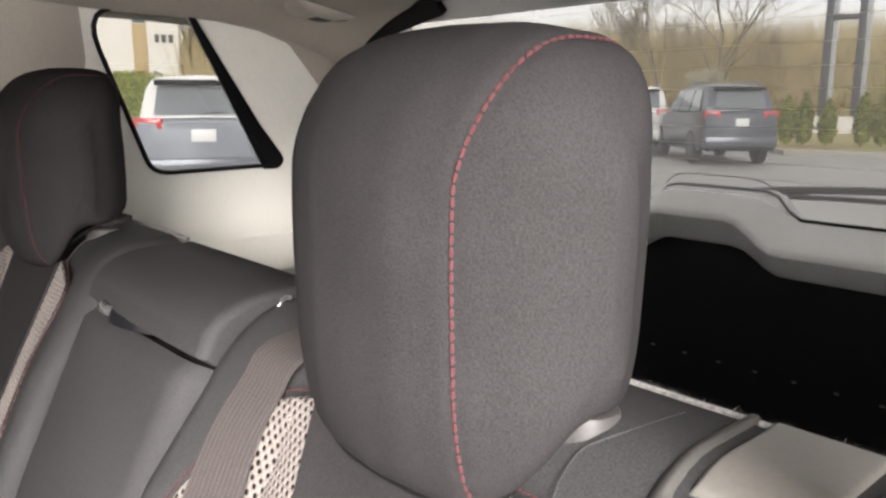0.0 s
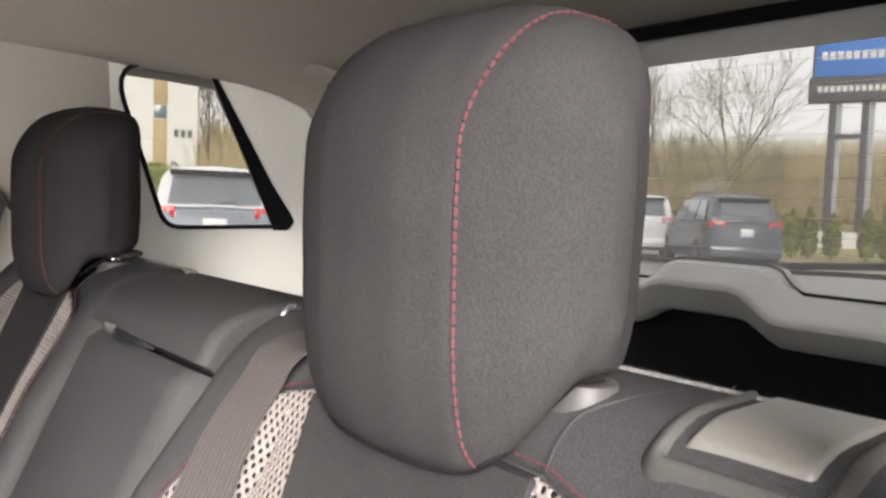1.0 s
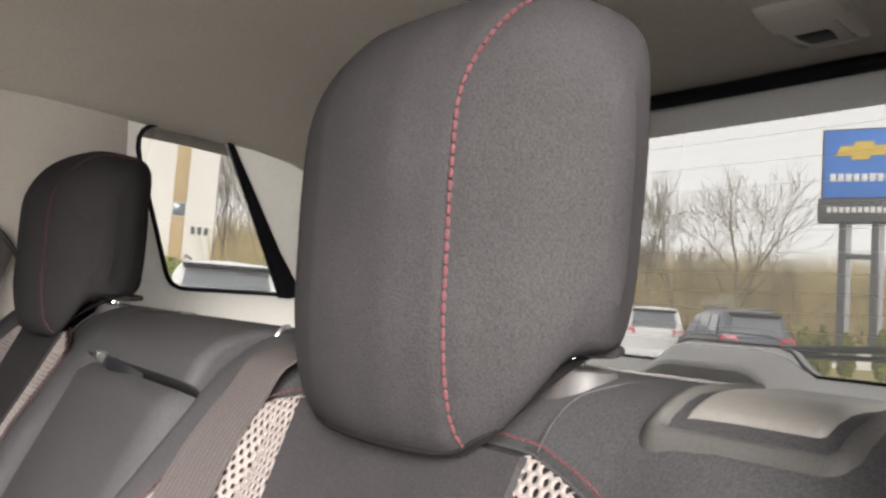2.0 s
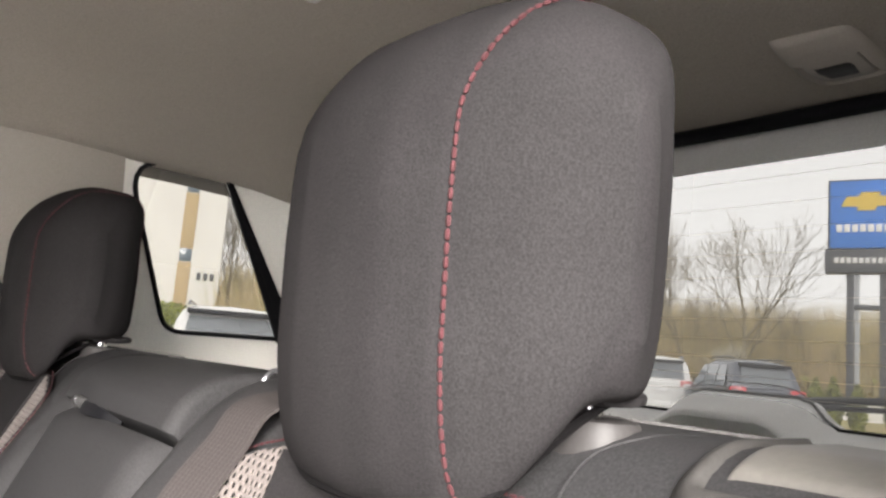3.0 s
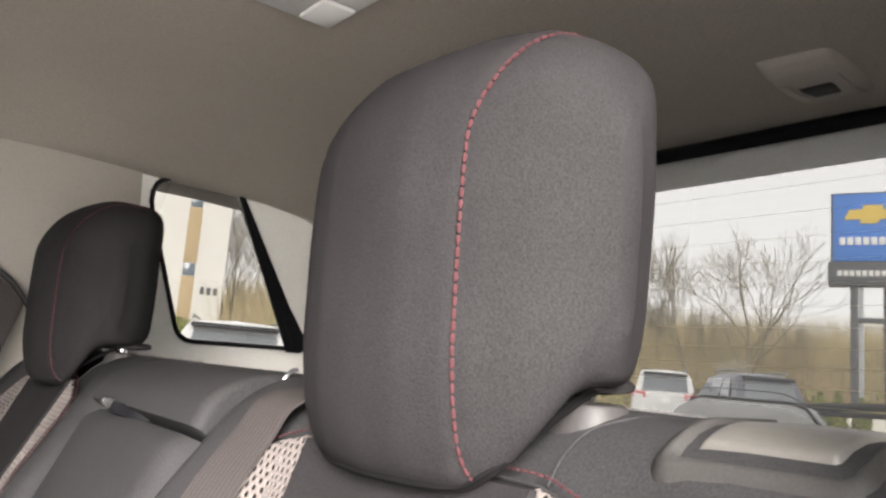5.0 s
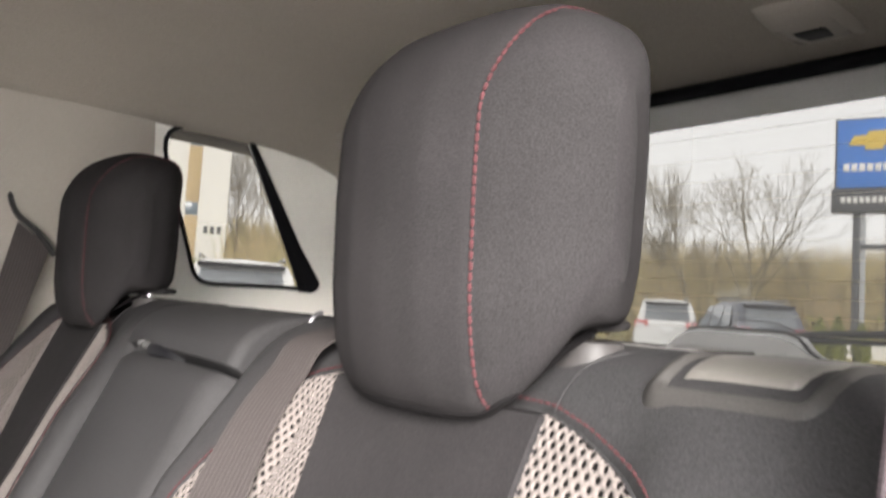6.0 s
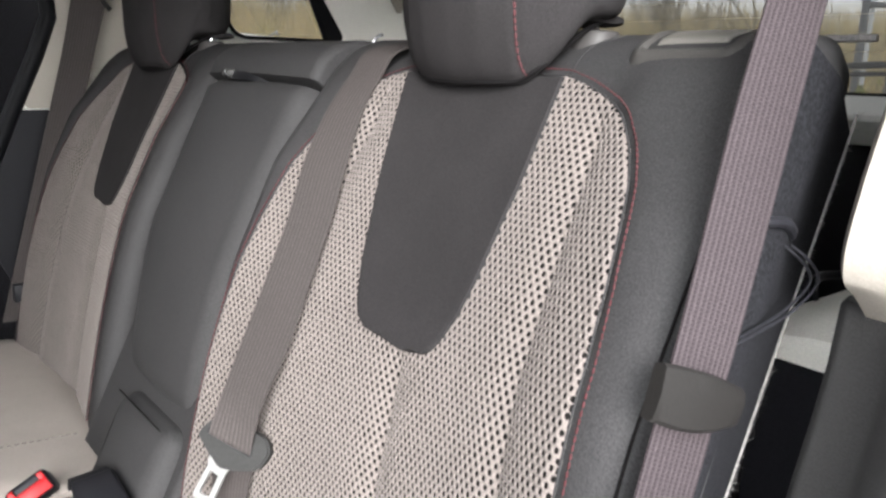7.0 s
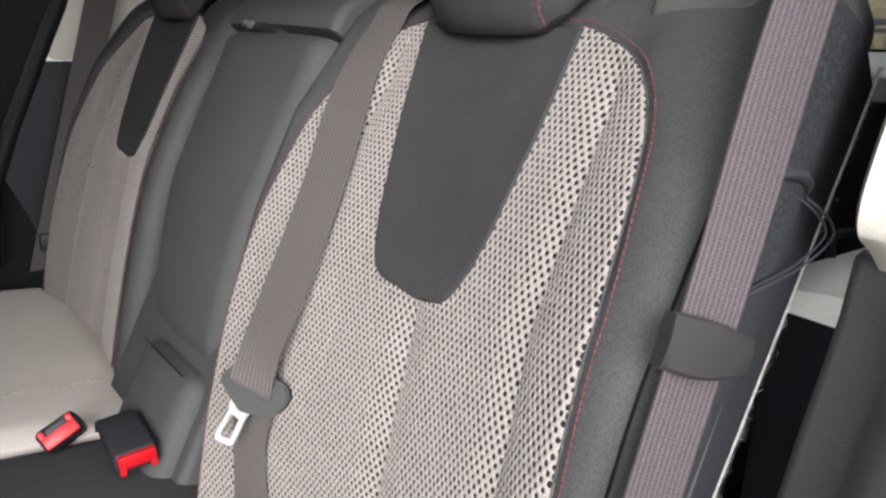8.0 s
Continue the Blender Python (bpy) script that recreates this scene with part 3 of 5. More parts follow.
def headrest(name, c, label, wide=1.0):
    t = thing(name, label, "headrest", "rear headrests", at=(c, 0.11, 1.2))
    off = t.location
    bm = bmesh.new()
    rows = []
    for k in range(101):
        x = -HALF * math.cos(math.pi * k / 100)
        row = []
        for y, z in headrest_ring(x, 128):
            a = abs(x) - 0.061 - 0.010 * max(0, (z - 1.36) / 0.067)
            pucker = noise.noise(Vector((x * 40, y * 130, z * 130)))
            dent = 0.0013 * (1 + 0.7 * pucker) * math.exp(-(a / 0.0035) ** 2) + 0.0007 * pucker * math.exp(-(a / 0.012) ** 2)
            dent += 0.0011 * noise.noise(Vector((x * 22, y * 22, z * 16)))
            gather = max(0.0, 1 - abs(z - 1.268) / 0.022) * min(1.0, max(0.0, (y - 0.085) / 0.02))
            dent += gather * (0.0004 + 0.0010 * noise.noise(Vector((x * 95, y * 95, z * 20))))
            n = Vector((y - 0.105, z - 1.315)).normalized() * dent
            slim = 1 - 0.06 * max(0.0, min(1.0, (1.35 - z) / 0.10)) ** 1.3 * max(0.0, min(1.0, (y - 0.09) / 0.05))
            row.append((x * wide * slim, y - n.x - off.y, z - n.y - off.z))
        rows.append(row)
    grid(bm, rows, closed=True, caps=True)
    part("cushion", bm, M_FAB, t, "charcoal cloth cushion").data.set_sharp_from_angle(angle=math.pi)
    for sgn in (-1, 1):
        line = []
        for i in range(-26, 74):
            z0 = headrest_ring(0.061, 144)[i][1]
            xs = (0.061 if sgn > 0 else 0.092) + 0.010 * max(0, (z0 - 1.36) / 0.067)
            y, z = headrest_ring(xs, 144)[i]
            line.append(Vector((sgn * xs * wide, y - off.y, z - off.z)))
        mid = Vector((0, 0, 0.11))
        line = [p + (p - mid).normalized() * -0.0004 for p in line]
        stitches("stitching", line, t, 0.0042, 0.0008, 0.00105)
        bm = bmesh.new()
        tube(bm, [p + (p - mid).normalized() * -0.0007 + Vector((-sgn * 0.0034, 0, 0)) for p in line], 0.0007, 5)
        part("seam", bm, M_FAB, t)
    # rolled sleeve where the cover is drawn in round the posts
    bm = bmesh.new()
    rows = []
    for k in range(41):
        x = (-0.082 + 0.164 * k / 40) * wide
        e = max(0.0, (abs(x / wide) - 0.064) / 0.018)
        y0, y1 = 0.106 + 0.012 * e * e, 0.1640 - 0.022 * e * e
        wob = 0.0012 * noise.noise(Vector((x * 60, 1.7, 0)))
        ring = []
        for a in range(14):
            q = 2 * math.pi * a / 14
            ring.append((x, (y0 + y1) / 2 + (y1 - y0) / 2 * math.copysign(abs(math.cos(q)) ** 0.5, math.cos(q)) - off.y, 1.2580 + wob + 0.0045 * (1 - 0.4 * e) * math.copysign(abs(math.sin(q)) ** 0.7, math.sin(q)) - off.z))
        rows.append(ring)
    grid(bm, rows, closed=True, caps=True)
    part("sleeve", bm, M_FAB, t, "gathered cloth sleeve round the posts")
    # welt along the lower rim
    low = []
    for k in range(31):
        x = -0.066 + 0.132 * k / 30
        y, z = min(headrest_ring(x), key=lambda q: q[1] + 0.55 * q[0])
        low.append(Vector((x, y, z)))
    for k in range(1, 14):
        x = 0.066 + 0.012 * math.sin(k / 13 * math.pi / 2)
        y, z = headrest_ring(x)[82 - int(k * 1.4)]
        low.append(Vector((x, y, z)))
    low = [sum((low[min(max(i + d, 0), len(low) - 1)] for d in (-2, -1, 0, 1, 2)), Vector()) / 5 - off + Vector((c, 0, 0)) for i in range(len(low))]
    bm = bmesh.new()
    tube(bm, low, 0.0021, 6)
    part("welt", bm, M_PIPE, t, "black welt along the lower edge")
    for x in (-0.062, 0.062):
        bm = bmesh.new()
        tube(bm, [(x, 0.134 - off.y - 0.012, 1.30 - off.z), (x, 0.134 - off.y, 1.262 - off.z), (x, 0.131 - off.y, 1.20 - off.z)], 0.0065, 12)
        part("post", bm, M_CHROME, t, "chromed steel post")
    return t


headrest("headrest", XH_NEAR, "upright charcoal cloth headrest with red stitching, on a rear seat")
headrest("headrest", XH_FAR, "charcoal cloth headrest on the far rear seat, in shade", 1.08)


def collar(c, add):
    for x in (-0.062, 0.068):
        bm = bmesh.new()
        rows = []
        for r, z in ((0.0215, TOPZ - 0.026), (0.0208, TOPZ - 0.012), (0.0195, TOPZ - 0.001), (0.0182, TOPZ + 0.002), (0.015, TOPZ + 0.003), (0.011, TOPZ + 0.0026), (0.0085, TOPZ + 0.001)):
            rows.append([(c + x + r * math.cos(a * math.pi / 12), 0.131 + r * 0.9 * math.sin(a * math.pi / 12), z) for a in range(24)])
        grid(bm, rows, closed=True, caps=True)
        add("post_collar", bm, M_COLLAR, "satin grey plastic collar")


collar(XH_NEAR, near_add)
collar(XH_FAR, far_add)

# release handle set into the near seat's shoulder
gx0, gx1 = 0.409, 0.4925


def shoulder(u, s, lift):
    """A point over the near seat's rounded shoulder, s from the front (0) to the back edge (1), raised along the surface normal."""
    base = hollow(u, 0.175, XN)
    a = on_seat(u, 0.175, base)
    b = Vector((u, on_seat(u, (TOPZ - 1.03) / S_UP.z, hollow(u, 0.2, XN)).y + 0.003, TOPZ))
    c = Vector((u, 0.14, TOPZ))
    if s < 0.55:
        q = 0.45 + s
        p = a * (1 - q) ** 2 + b * 2 * q * (1 - q) + c * q * q
        d = (b - a) * (1 - q) + (c - b) * q
    else:
        p = c.lerp(Vector((u, 0.182, TOPZ)), (s - 0.55) / 0.45)
        d = Vector((0, 1, 0))
    nrm = Vector((0, -d.z, d.y)).normalized()
    return p + nrm * lift


def bowl(x, w):
    x = max(0.0, min(1.0, x / w))
    return x * x * (3 - 2 * x)


bm = bmesh.new()
rows = []
for j in range(45):
    s = -0.035 + 1.035 * j / 44
    row = []
    for k in range(61):
        u = gx0 + (gx1 - gx0) * k / 60
        front = (s + 0.035) * 0.085
        cr = 0.012
        ex, ey = max(0, cr - min(u - gx0, gx1 - u)), max(0, cr - front)
        d = cr - math.hypot(ex, ey) if ex > 0 and ey > 0 else min(u - gx0, gx1 - u, front)
        inner = d - 0.0090
        lift = -0.0025 + 0.0050 * math.sin(min(1.0, d / 0.0075) * math.pi / 2) - 0.0080 * bowl(inner, 0.0028)
        row.append(tuple(shoulder(u, s, lift)))
    rows.append(row)
grid(bm, rows)
near_add("release_bezel", bm, M_SURROUND, "dark grey plastic bezel").data.set_sharp_from_angle(angle=math.pi)
bm = bmesh.new()
rows = []
for j in range(31):
    s = 0.14 + 0.86 * j / 30
    row = []
    for k in range(41):
        a, b = gx0 + 0.0135, gx1 - 0.0140
        u = a + (b - a) * k / 40
        d = min(u - a, b - u, (s - 0.14) * 0.085)
        row.append(tuple(shoulder(u, s, -0.0055 + 0.0075 * math.sin(min(1.0, d / 0.0055) * math.pi / 2))))
    rows.append(row)
grid(bm, rows)
near_add("release_handle", bm, M_BEZEL, "dark grey plastic release paddle").data.set_sharp_from_angle(angle=math.pi)

# ---- bench cushion ----
bench = thing("rear_seat_cushion", "rear bench cushion, beige mesh outer seat and charcoal middle", "car seat", at=(-0.05, -0.4, 0.6))


def cushion(u0, u1, z, m, nm, lb):
    bm = bmesh.new()
    rows = []
    for k in range(31):
        u = u0 + (u1 - u0) * k / 30
        d = min(u - u0, u1 - u)
        e = 0.012 * (1 - min(1, d / 0.03)) ** 2
        prof = [(-0.70, 0.42), (-0.72, z - 0.10), (-0.70, z - 0.03), (-0.64, z + 0.012), (-0.5, z + 0.012), (-0.3, z - 0.004), (-0.16, z - 0.014), (-0.10, z - 0.018), (-0.06, z - 0.03), (-0.0, z - 0.08), (-0.0, 0.42)]
        rows.append([tuple(Vector((u, y, zz - (e if zz > 0.5 else 0))) - bench.location) for y, zz in prof])
    grid(bm, rows, closed=True, caps=True, uvs=[[(p[0], p[1]) for p in r] for r in rows])
    part(nm, bm, m, bench, lb)


cushion(-0.655, -0.098, 0.785, M_BEIGE, "outer_cushion", "beige cloth seat cushion")
cushion(-0.096, 0.128, 0.776, M_SIDE, "middle_cushion", "charcoal middle seat cushion")
cushion(0.130, 0.54, 0.775, M_BEIGE, "outer_cushion", "beige cloth seat cushion")
for x, low in ((-0.215, 0.0), (-0.122, 0.0048)):
    stitches("seam", [Vector((x, y, z - low + 0.0006)) - bench.location for y, z in ((-0.5, 0.797), (-0.3, 0.781), (-0.16, 0.771), (-0.10, 0.767))], bench, 0.005, 0.003, 0.0008, M_MESH, "beige seam thread")

# ---- belts ----
cb = thing("centre_seat_belt", "dark webbing centre belt hanging down over the seat back", "seat belt", at=(0.14, 0.05, 1.2))


tm = Matrix(((0.8539, -0.5197, -0.0284), (0.4718, 0.7496, 0.4642), (-0.2200, -0.4098, 0.8853))).to_4x4()
tm.translation = Vector((0.1705, -0.0700, 0.9036)) - cb.location


def strap(line, ends=(), tail=()):
    e = list(ends) + [(on_seat(a, v, hollow(a, v, XN) + x) - cb.location, on_seat(b, v, hollow(b, v, XN) + x) - cb.location) for a, b, v, x in line] + list(tail)
    bm = bmesh.new()
    ribbon(bm, spline([a for a, b in e], 5), spline([b for a, b in e], 5), 0.0014)
    part("webbing", bm, M_BELT_DARK, cb, "dark grey woven webbing")


slot_a, slot_b = tm @ Vector((-0.0245, -0.0065, 0.0045)), tm @ Vector((0.0185, -0.0065, 0.0015))
strap([(0.129, 0.175, 0.222, 0.006), (0.122, 0.167, 0.195, 0.006), (0.118, 0.165, 0.165, 0.006), (0.121, 0.171, 0.135, 0.006), (0.129, 0.181, 0.10, 0.007), (0.139, 0.191, 0.05, 0.009), (0.144, 0.198, -0.01, 0.012), (0.143, 0.198, -0.06, 0.017), (0.144, 0.195, -0.10, 0.024)], [(Vector((0.140, 0.135, 1.2455)) - cb.location, Vector((0.184, 0.135, 1.2455)) - cb.location)], [(slot_a, slot_b), (tm @ Vector((-0.0245, -0.002, 0.001)), tm @ Vector((0.0185, -0.002, -0.002)))])
strap([(0.134, 0.184, -0.16, 0.013), (0.131, 0.179, -0.195, 0.009), (0.143, 0.194, -0.24, 0.008), (0.155, 0.206, -0.30, 0.008)], [(tm @ Vector((-0.0235, 0.0055, 0.0)), tm @ Vector((0.0185, 0.0055, -0.002)))])
bm = bmesh.new()
out = [(-0.0354, -0.0053), (-0.0325, 0.003), (-0.0275, 0.0125), (-0.0235, 0.0160), (0.0179, 0.0165), (0.0275, 0.0150), (0.0325, 0.0095), (0.0338, 0.0029), (0.0310, -0.0060), (0.0260, -0.0125), (0.0083, -0.0200), (-0.0056, -0.0221), (-0.0184, -0.0147)]
prism(bm, [(x, -0.0045, z) for x, z in out], (0, 0.009, 0), tm)
bmesh.ops.bevel(bm, geom=bm.edges[:], offset=0.0016, segments=2, affect="EDGES")
plate = part("tongue_grip", bm, M_PLAST, cb, "dark grey plastic tongue grip")
bm = bmesh.new()
box(bm, (-0.0265, -0.0055, -0.002), (0.0195, -0.0040, 0.0035), 0.0006, tm @ Matrix.Rotation(radians(4), 4, "Y"))
part("belt_slot", bm, M_BLACK, plate)
bm = bmesh.new()
edge_out = [(-0.0184, -0.0130), (-0.0172, -0.0200), (-0.0155, -0.0250), (-0.0180, -0.0490), (-0.0165, -0.0525), (-0.0130, -0.0535), (-0.0020, -0.0530), (0.0010, -0.0510), (0.0018, -0.0475), (0.0026, -0.0250), (0.0045, -0.0200), (0.0070, -0.0165)]
edge_in = [(-0.0130, -0.0190), (-0.0122, -0.0230), (-0.0112, -0.0272), (-0.0132, -0.0450), (-0.0125, -0.0470), (-0.0110, -0.0480), (-0.0050, -0.0478), (-0.0036, -0.0468), (-0.0030, -0.0450), (-0.0026, -0.0290), (-0.0022, -0.0262), (-0.0015, -0.0215)]
rows = []
for y in (-0.0016, 0.0010):
    rows.append([tuple(tm @ Vector((x, y, z))) for x, z in edge_out])
    rows.append([tuple(tm @ Vector((x, y, z))) for x, z in edge_in])
grid(bm, [rows[0], rows[1], rows[3], rows[2], rows[0]])
put(bm, [tuple(tm @ Vector((x, -0.0015, z))) for x, z in [(-0.0160, -0.018), (-0.0112, -0.0272), (-0.0026, -0.0290), (0.0045, -0.019)]], [(0, 1, 2, 3)])
part("tongue_blade", bm, M_TONGUE, cb, "bright steel tongue with a slot")


bm = bmesh.new()
tube(bm, [Vector((0.092, 0.122, 1.243)) + Vector((0.009 * math.cos(a), 0.004 * math.sin(a), 0.008 * math.sin(a))) - cb.location for a in [math.pi * (0.45 + 1.0 * k / 12) for k in range(13)]], 0.0017, 8)
part("belt_guide", bm, M_RIM, cb, "small pale guide ring on the seat top")

sb = thing("side_seat_belt", "grey webbing belt hanging taut in front of the seat back edge", "seat belt", at=(0.53, 0.05, 1.2))
L = spline([(0.500, 0.235, 1.60), (0.509, 0.150, 1.50), (0.526, 0.072, 1.30), (0.537, 0.022, 1.20), (0.5445, -0.016, 1.10), (0.553, -0.060, 1.00), (0.562, -0.104, 0.90), (0.57, -0.15, 0.80)], 6)
R = spline([(0.511, 0.278, 1.61), (0.519, 0.193, 1.51), (0.536, 0.115, 1.31), (0.546, 0.066, 1.205), (0.552, 0.028, 1.106), (0.558, -0.015, 1.006), (0.566, -0.059, 0.906), (0.573, -0.105, 0.806)], 6)
bm = bmesh.new()
ribbon(bm, [p - sb.location for p in L], [p - sb.location for p in R], 0.0014)
part("webbing", bm, M_BELT, sb, "grey woven webbing with lengthwise ribs")
bm = bmesh.new()
i = min(range(len(L)), key=lambda k: abs(L[k].z - 1.068))
a, b = L[i], R[i]
ac = (b - a).normalized()
al = (L[i + 1] - L[i - 1]).normalized() * -1
nr = ac.cross(al).normalized()
if nr.y > 0:
    nr = -nr
fm = Matrix((ac, al, nr)).transposed().to_4x4()
fm.translation = (a + b) / 2 - sb.location
rows = []
for k in range(25):
    q = k / 24
    x = -0.031 + 0.066 * q
    top, low = 0.0135 - 0.007 * q * q, -0.0125 + 0.002 * q - 0.004 * math.sin(math.pi * q)
    lift = 0.0048 + 0.0022 * math.sin(math.pi * q)
    skew = 0.011 - 0.026 * q
    loop = [(top, -0.003), (top + 0.0008, lift - 0.002), (top - 0.0010, lift), (0.0, lift + 0.0012), (low + 0.0010, lift), (low - 0.0008, lift - 0.002), (low, -0.003)]
    rows.append([tuple(fm @ Vector((x, y + skew, n))) for y, n in loop])
grid(bm, rows, closed=True, caps=True)
part("retainer_clip", bm, M_CLIP, sb, "dark plastic belt retainer clip")

fb = thing("side_seat_belt", "dark webbing belt hanging from the far rear pillar", "seat belt", at=(-0.63, 0.02, 1.2))
bm = bmesh.new()
L = spline([(-0.635, 0.035, 1.345), (-0.635, 0.015, 1.25), (-0.63, -0.015, 1.14), (-0.625, -0.06, 0.98), (-0.62, -0.11, 0.80)], 5)
R = spline([(-0.635, 0.082, 1.312), (-0.635, 0.062, 1.24), (-0.63, 0.033, 1.14), (-0.625, -0.015, 0.98), (-0.62, -0.065, 0.80)], 5)
ribbon(bm, [p - fb.location for p in L], [p - fb.location for p in R], 0.0014)
part("webbing", bm, M_BELT_DARK, fb)
bm = bmesh.new()
box(bm, (-0.632, -0.092, 0.832), (-0.608, -0.044, 0.862), 0.004, Matrix.Translation(-fb.location))
grip = part("tongue_grip", bm, M_BLACK, fb, "black plastic tongue grip")
bm = bmesh.new()
box(bm, (-0.623, -0.082, 0.806), (-0.619, -0.056, 0.834), 0.001, Matrix.Translation(-fb.location))
part("tongue_blade", bm, M_TONGUE, grip, "bright steel tongue")
bm = bmesh.new()
tube(bm, [Vector(p) - fb.location for p in spline([(-0.642, 0.018, 1.42), (-0.64, 0.022, 1.385), (-0.636, 0.034, 1.355), (-0.635, 0.062, 1.332), (-0.635, 0.088, 1.30)], 6)], 0.0042, 8)
part("guide_loop", bm, M_PLAST, fb, "dark plastic belt guide")


def buckle(at, ang, tip, roll, label, up=1):
    t = thing("belt_buckle", label, "belt buckle", "buckles on the bench", at=at)
    m = Matrix.Rotation(radians(ang), 4, "Z") @ Matrix.Rotation(radians(tip), 4, "X") @ Matrix.Rotation(radians(roll), 4, "Y")
    bm = bmesh.new()
    box(bm, (-0.021, -0.036, -0.012), (0.021, 0.034, 0.012), 0.005, m, 3)
    part("housing", bm, M_BLACK, t, "black plastic housing")
    bm = bmesh.new()
    for x0, x1, z0, z1 in ((-0.018, 0.018, -0.003, 0.0105), (-0.018, -0.012, -0.010, -0.002), (0.012, 0.018, -0.010, -0.002)):
        box(bm, (x0, -0.0415, min(up * z0, up * z1)), (x1, -0.034, max(up * z0, up * z1)), 0.0012, m)
    part("release_button", bm, M_REDPLAST, t, "bright red release button")
    bm = bmesh.new()
    pts = spline([Vector((0, 0.030, 0)), Vector((0, 0.06, -0.004)), Vector((0, 0.085, -0.03))], 5)
    ribbon(bm, [m @ (p + Vector((-0.018, 0, 0))) for p in pts], [m @ (p + Vector((0.018, 0, 0))) for p in pts], 0.004)
    part("stalk", bm, M_BLACK, t)


buckle((-0.068, -0.182, 0.785), 74, -30, -32, "black buckle with a red button lying on the bench", -1)
buckle((0.000, -0.135, 0.792), 88, 4, -7, "black buckle with a red button beside the lower pad")

# ---- the car's shell ----
def ceil_z(x, y):
    """Height of the headliner: a low arch, a little lower to the back."""
    mid = lerp_table([(-1.8, 1.60), (-0.4, 1.605), (0.1, 1.60), (0.4, 1.578), (0.66, 1.556)], y)
    if x > XC:
        return mid - (mid - 1.532) * min(1.0, (x - XC) / 0.64) ** 3.2
    edge = lerp_table([(-1.8, 1.523), (0.12, 1.522), (0.24, 1.516), (0.36, 1.515), (0.43, 1.510), (0.486, 1.502), (0.54, 1.488), (0.66, 1.45)], y)
    return mid - (mid - edge) * min(1.0, (XC - x) / 0.535) ** 4.0


bm = bmesh.new()
ys = [-1.75 + 0.08 * k for k in range(31)]
xs = [XC - 0.645 + 1.29 * k / 60 for k in range(61)]
low = [[(x, y, ceil_z(x, y)) for x in xs] for y in ys]
high = [[(x, y, ceil_z(x, y) + 0.05) for x in xs] for y in ys]
grid(bm, low)
grid(bm, high)
n = len(xs)
for r in (0, -1):
    put(bm, low[r] + high[r], [(i, i + 1, n + i + 1, n + i) for i in range(n - 1)])
tagged(part("ceiling", bm, M_ROOF), "taupe cloth car headliner, gently arched", "ceiling", kind="structure")


def rounded(poly, rads, n=7):
    """A polygon with its corners rounded, one radius a corner."""
    out = []
    k = len(poly)
    for i in range(k):
        p, a, b = Vector(poly[i]), Vector(poly[i - 1]), Vector(poly[(i + 1) % k])
        d1, d2 = (a - p).normalized(), (b - p).normalized()
        half = d1.angle(d2) / 2
        t = min(rads[i] / math.tan(half), (a - p).length * 0.48, (b - p).length * 0.48)
        q0, q1 = p + d1 * t, p + d2 * t
        for j in range(n):
            s = j / (n - 1)
            out.append(tuple(q0 * (1 - s) ** 2 + p * 2 * s * (1 - s) + q1 * s * s))
    return out


FARX = -0.69


def lean(z):
    """How far the side of the body stands in above the waist line."""
    return 0.35 * max(0.0, z - 1.25)


def leaned(bm, off=(0, 0, 0)):
    """Folds an upright panel in along the waist line."""
    cut = bm.verts[:] + bm.edges[:] + bm.faces[:]
    bmesh.ops.bisect_plane(bm, geom=cut, plane_co=(0, 0, 1.25 - off[2]), plane_no=(0, 0, 1))
    for v in bm.verts:
        v.co.x += lean(v.co.z + off[2])


QW = rounded([(0.205, 1.522), (0.358, 1.524), (0.532, 1.276), (0.322, 1.273)], [0.042, 0.004, 0.006, 0.045])
wall = [(-0.07, 1.57), (0.66, 1.57), (0.70, 1.50), (1.02, 1.10), (1.02, 0.55), (0.05, 0.55), (-0.12, 0.95), (-0.090, 1.033), (-0.043, 1.14), (-0.006, 1.225), (0.015, 1.285), (0.008, 1.337), (-0.018, 1.401), (-0.046, 1.47)]
bm = bmesh.new()
edges = []
for loop in (wall, QW):
    vs = [bm.verts.new((FARX, a, b)) for a, b in loop]
    edges += [bm.edges.new((vs[i], vs[(i + 1) % len(vs)])) for i in range(len(vs))]
bmesh.ops.triangle_fill(bm, use_beauty=True, use_dissolve=False, edges=edges)
geom = bmesh.ops.extrude_face_region(bm, geom=bm.faces[:])
bmesh.ops.translate(bm, vec=(-0.014, 0, 0), verts=[v for v in geom["geom"] if isinstance(v, bmesh.types.BMVert)])
leaned(bm)
tagged(part("wall_far", bm, M_TRIM), "pale grey moulded side trim round a quarter window", "wall", kind="structure")
win = thing("window_1", "slanted quarter window with a black rubber surround", "window", kind="structure", at=(FARX, 0.4, 1.4))
bm = bmesh.new()
pts = [Vector((FARX + 0.004 + lean(b), a, b)) - win.location for a, b in QW]
tube(bm, pts + pts[:2], 0.0038, 8, caps=False)
part("seal", bm, M_SEAL, win, "black rubber seal")
bm = bmesh.new()
prism(bm, [(FARX + 0.002 - win.location.x, a - 0.4, b - 1.4) for a, b in rounded([(0.350, 1.530), (0.358, 1.530), (0.502, 1.350), (0.550, 1.298), (0.561, 1.284), (0.550, 1.269), (0.522, 1.269)], [0.002, 0.002, 0.05, 0.02, 0.012, 0.012, 0.002])], (0.005, 0, 0))
leaned(bm, win.location)
part("rear_rubber", bm, M_SEAL, win, "wide black rubber corner")
bm = bmesh.new()
put(bm, [(-0.009 + lean(b), a - 0.4, b - 1.4) for a, b in QW], [tuple(range(len(QW)))])
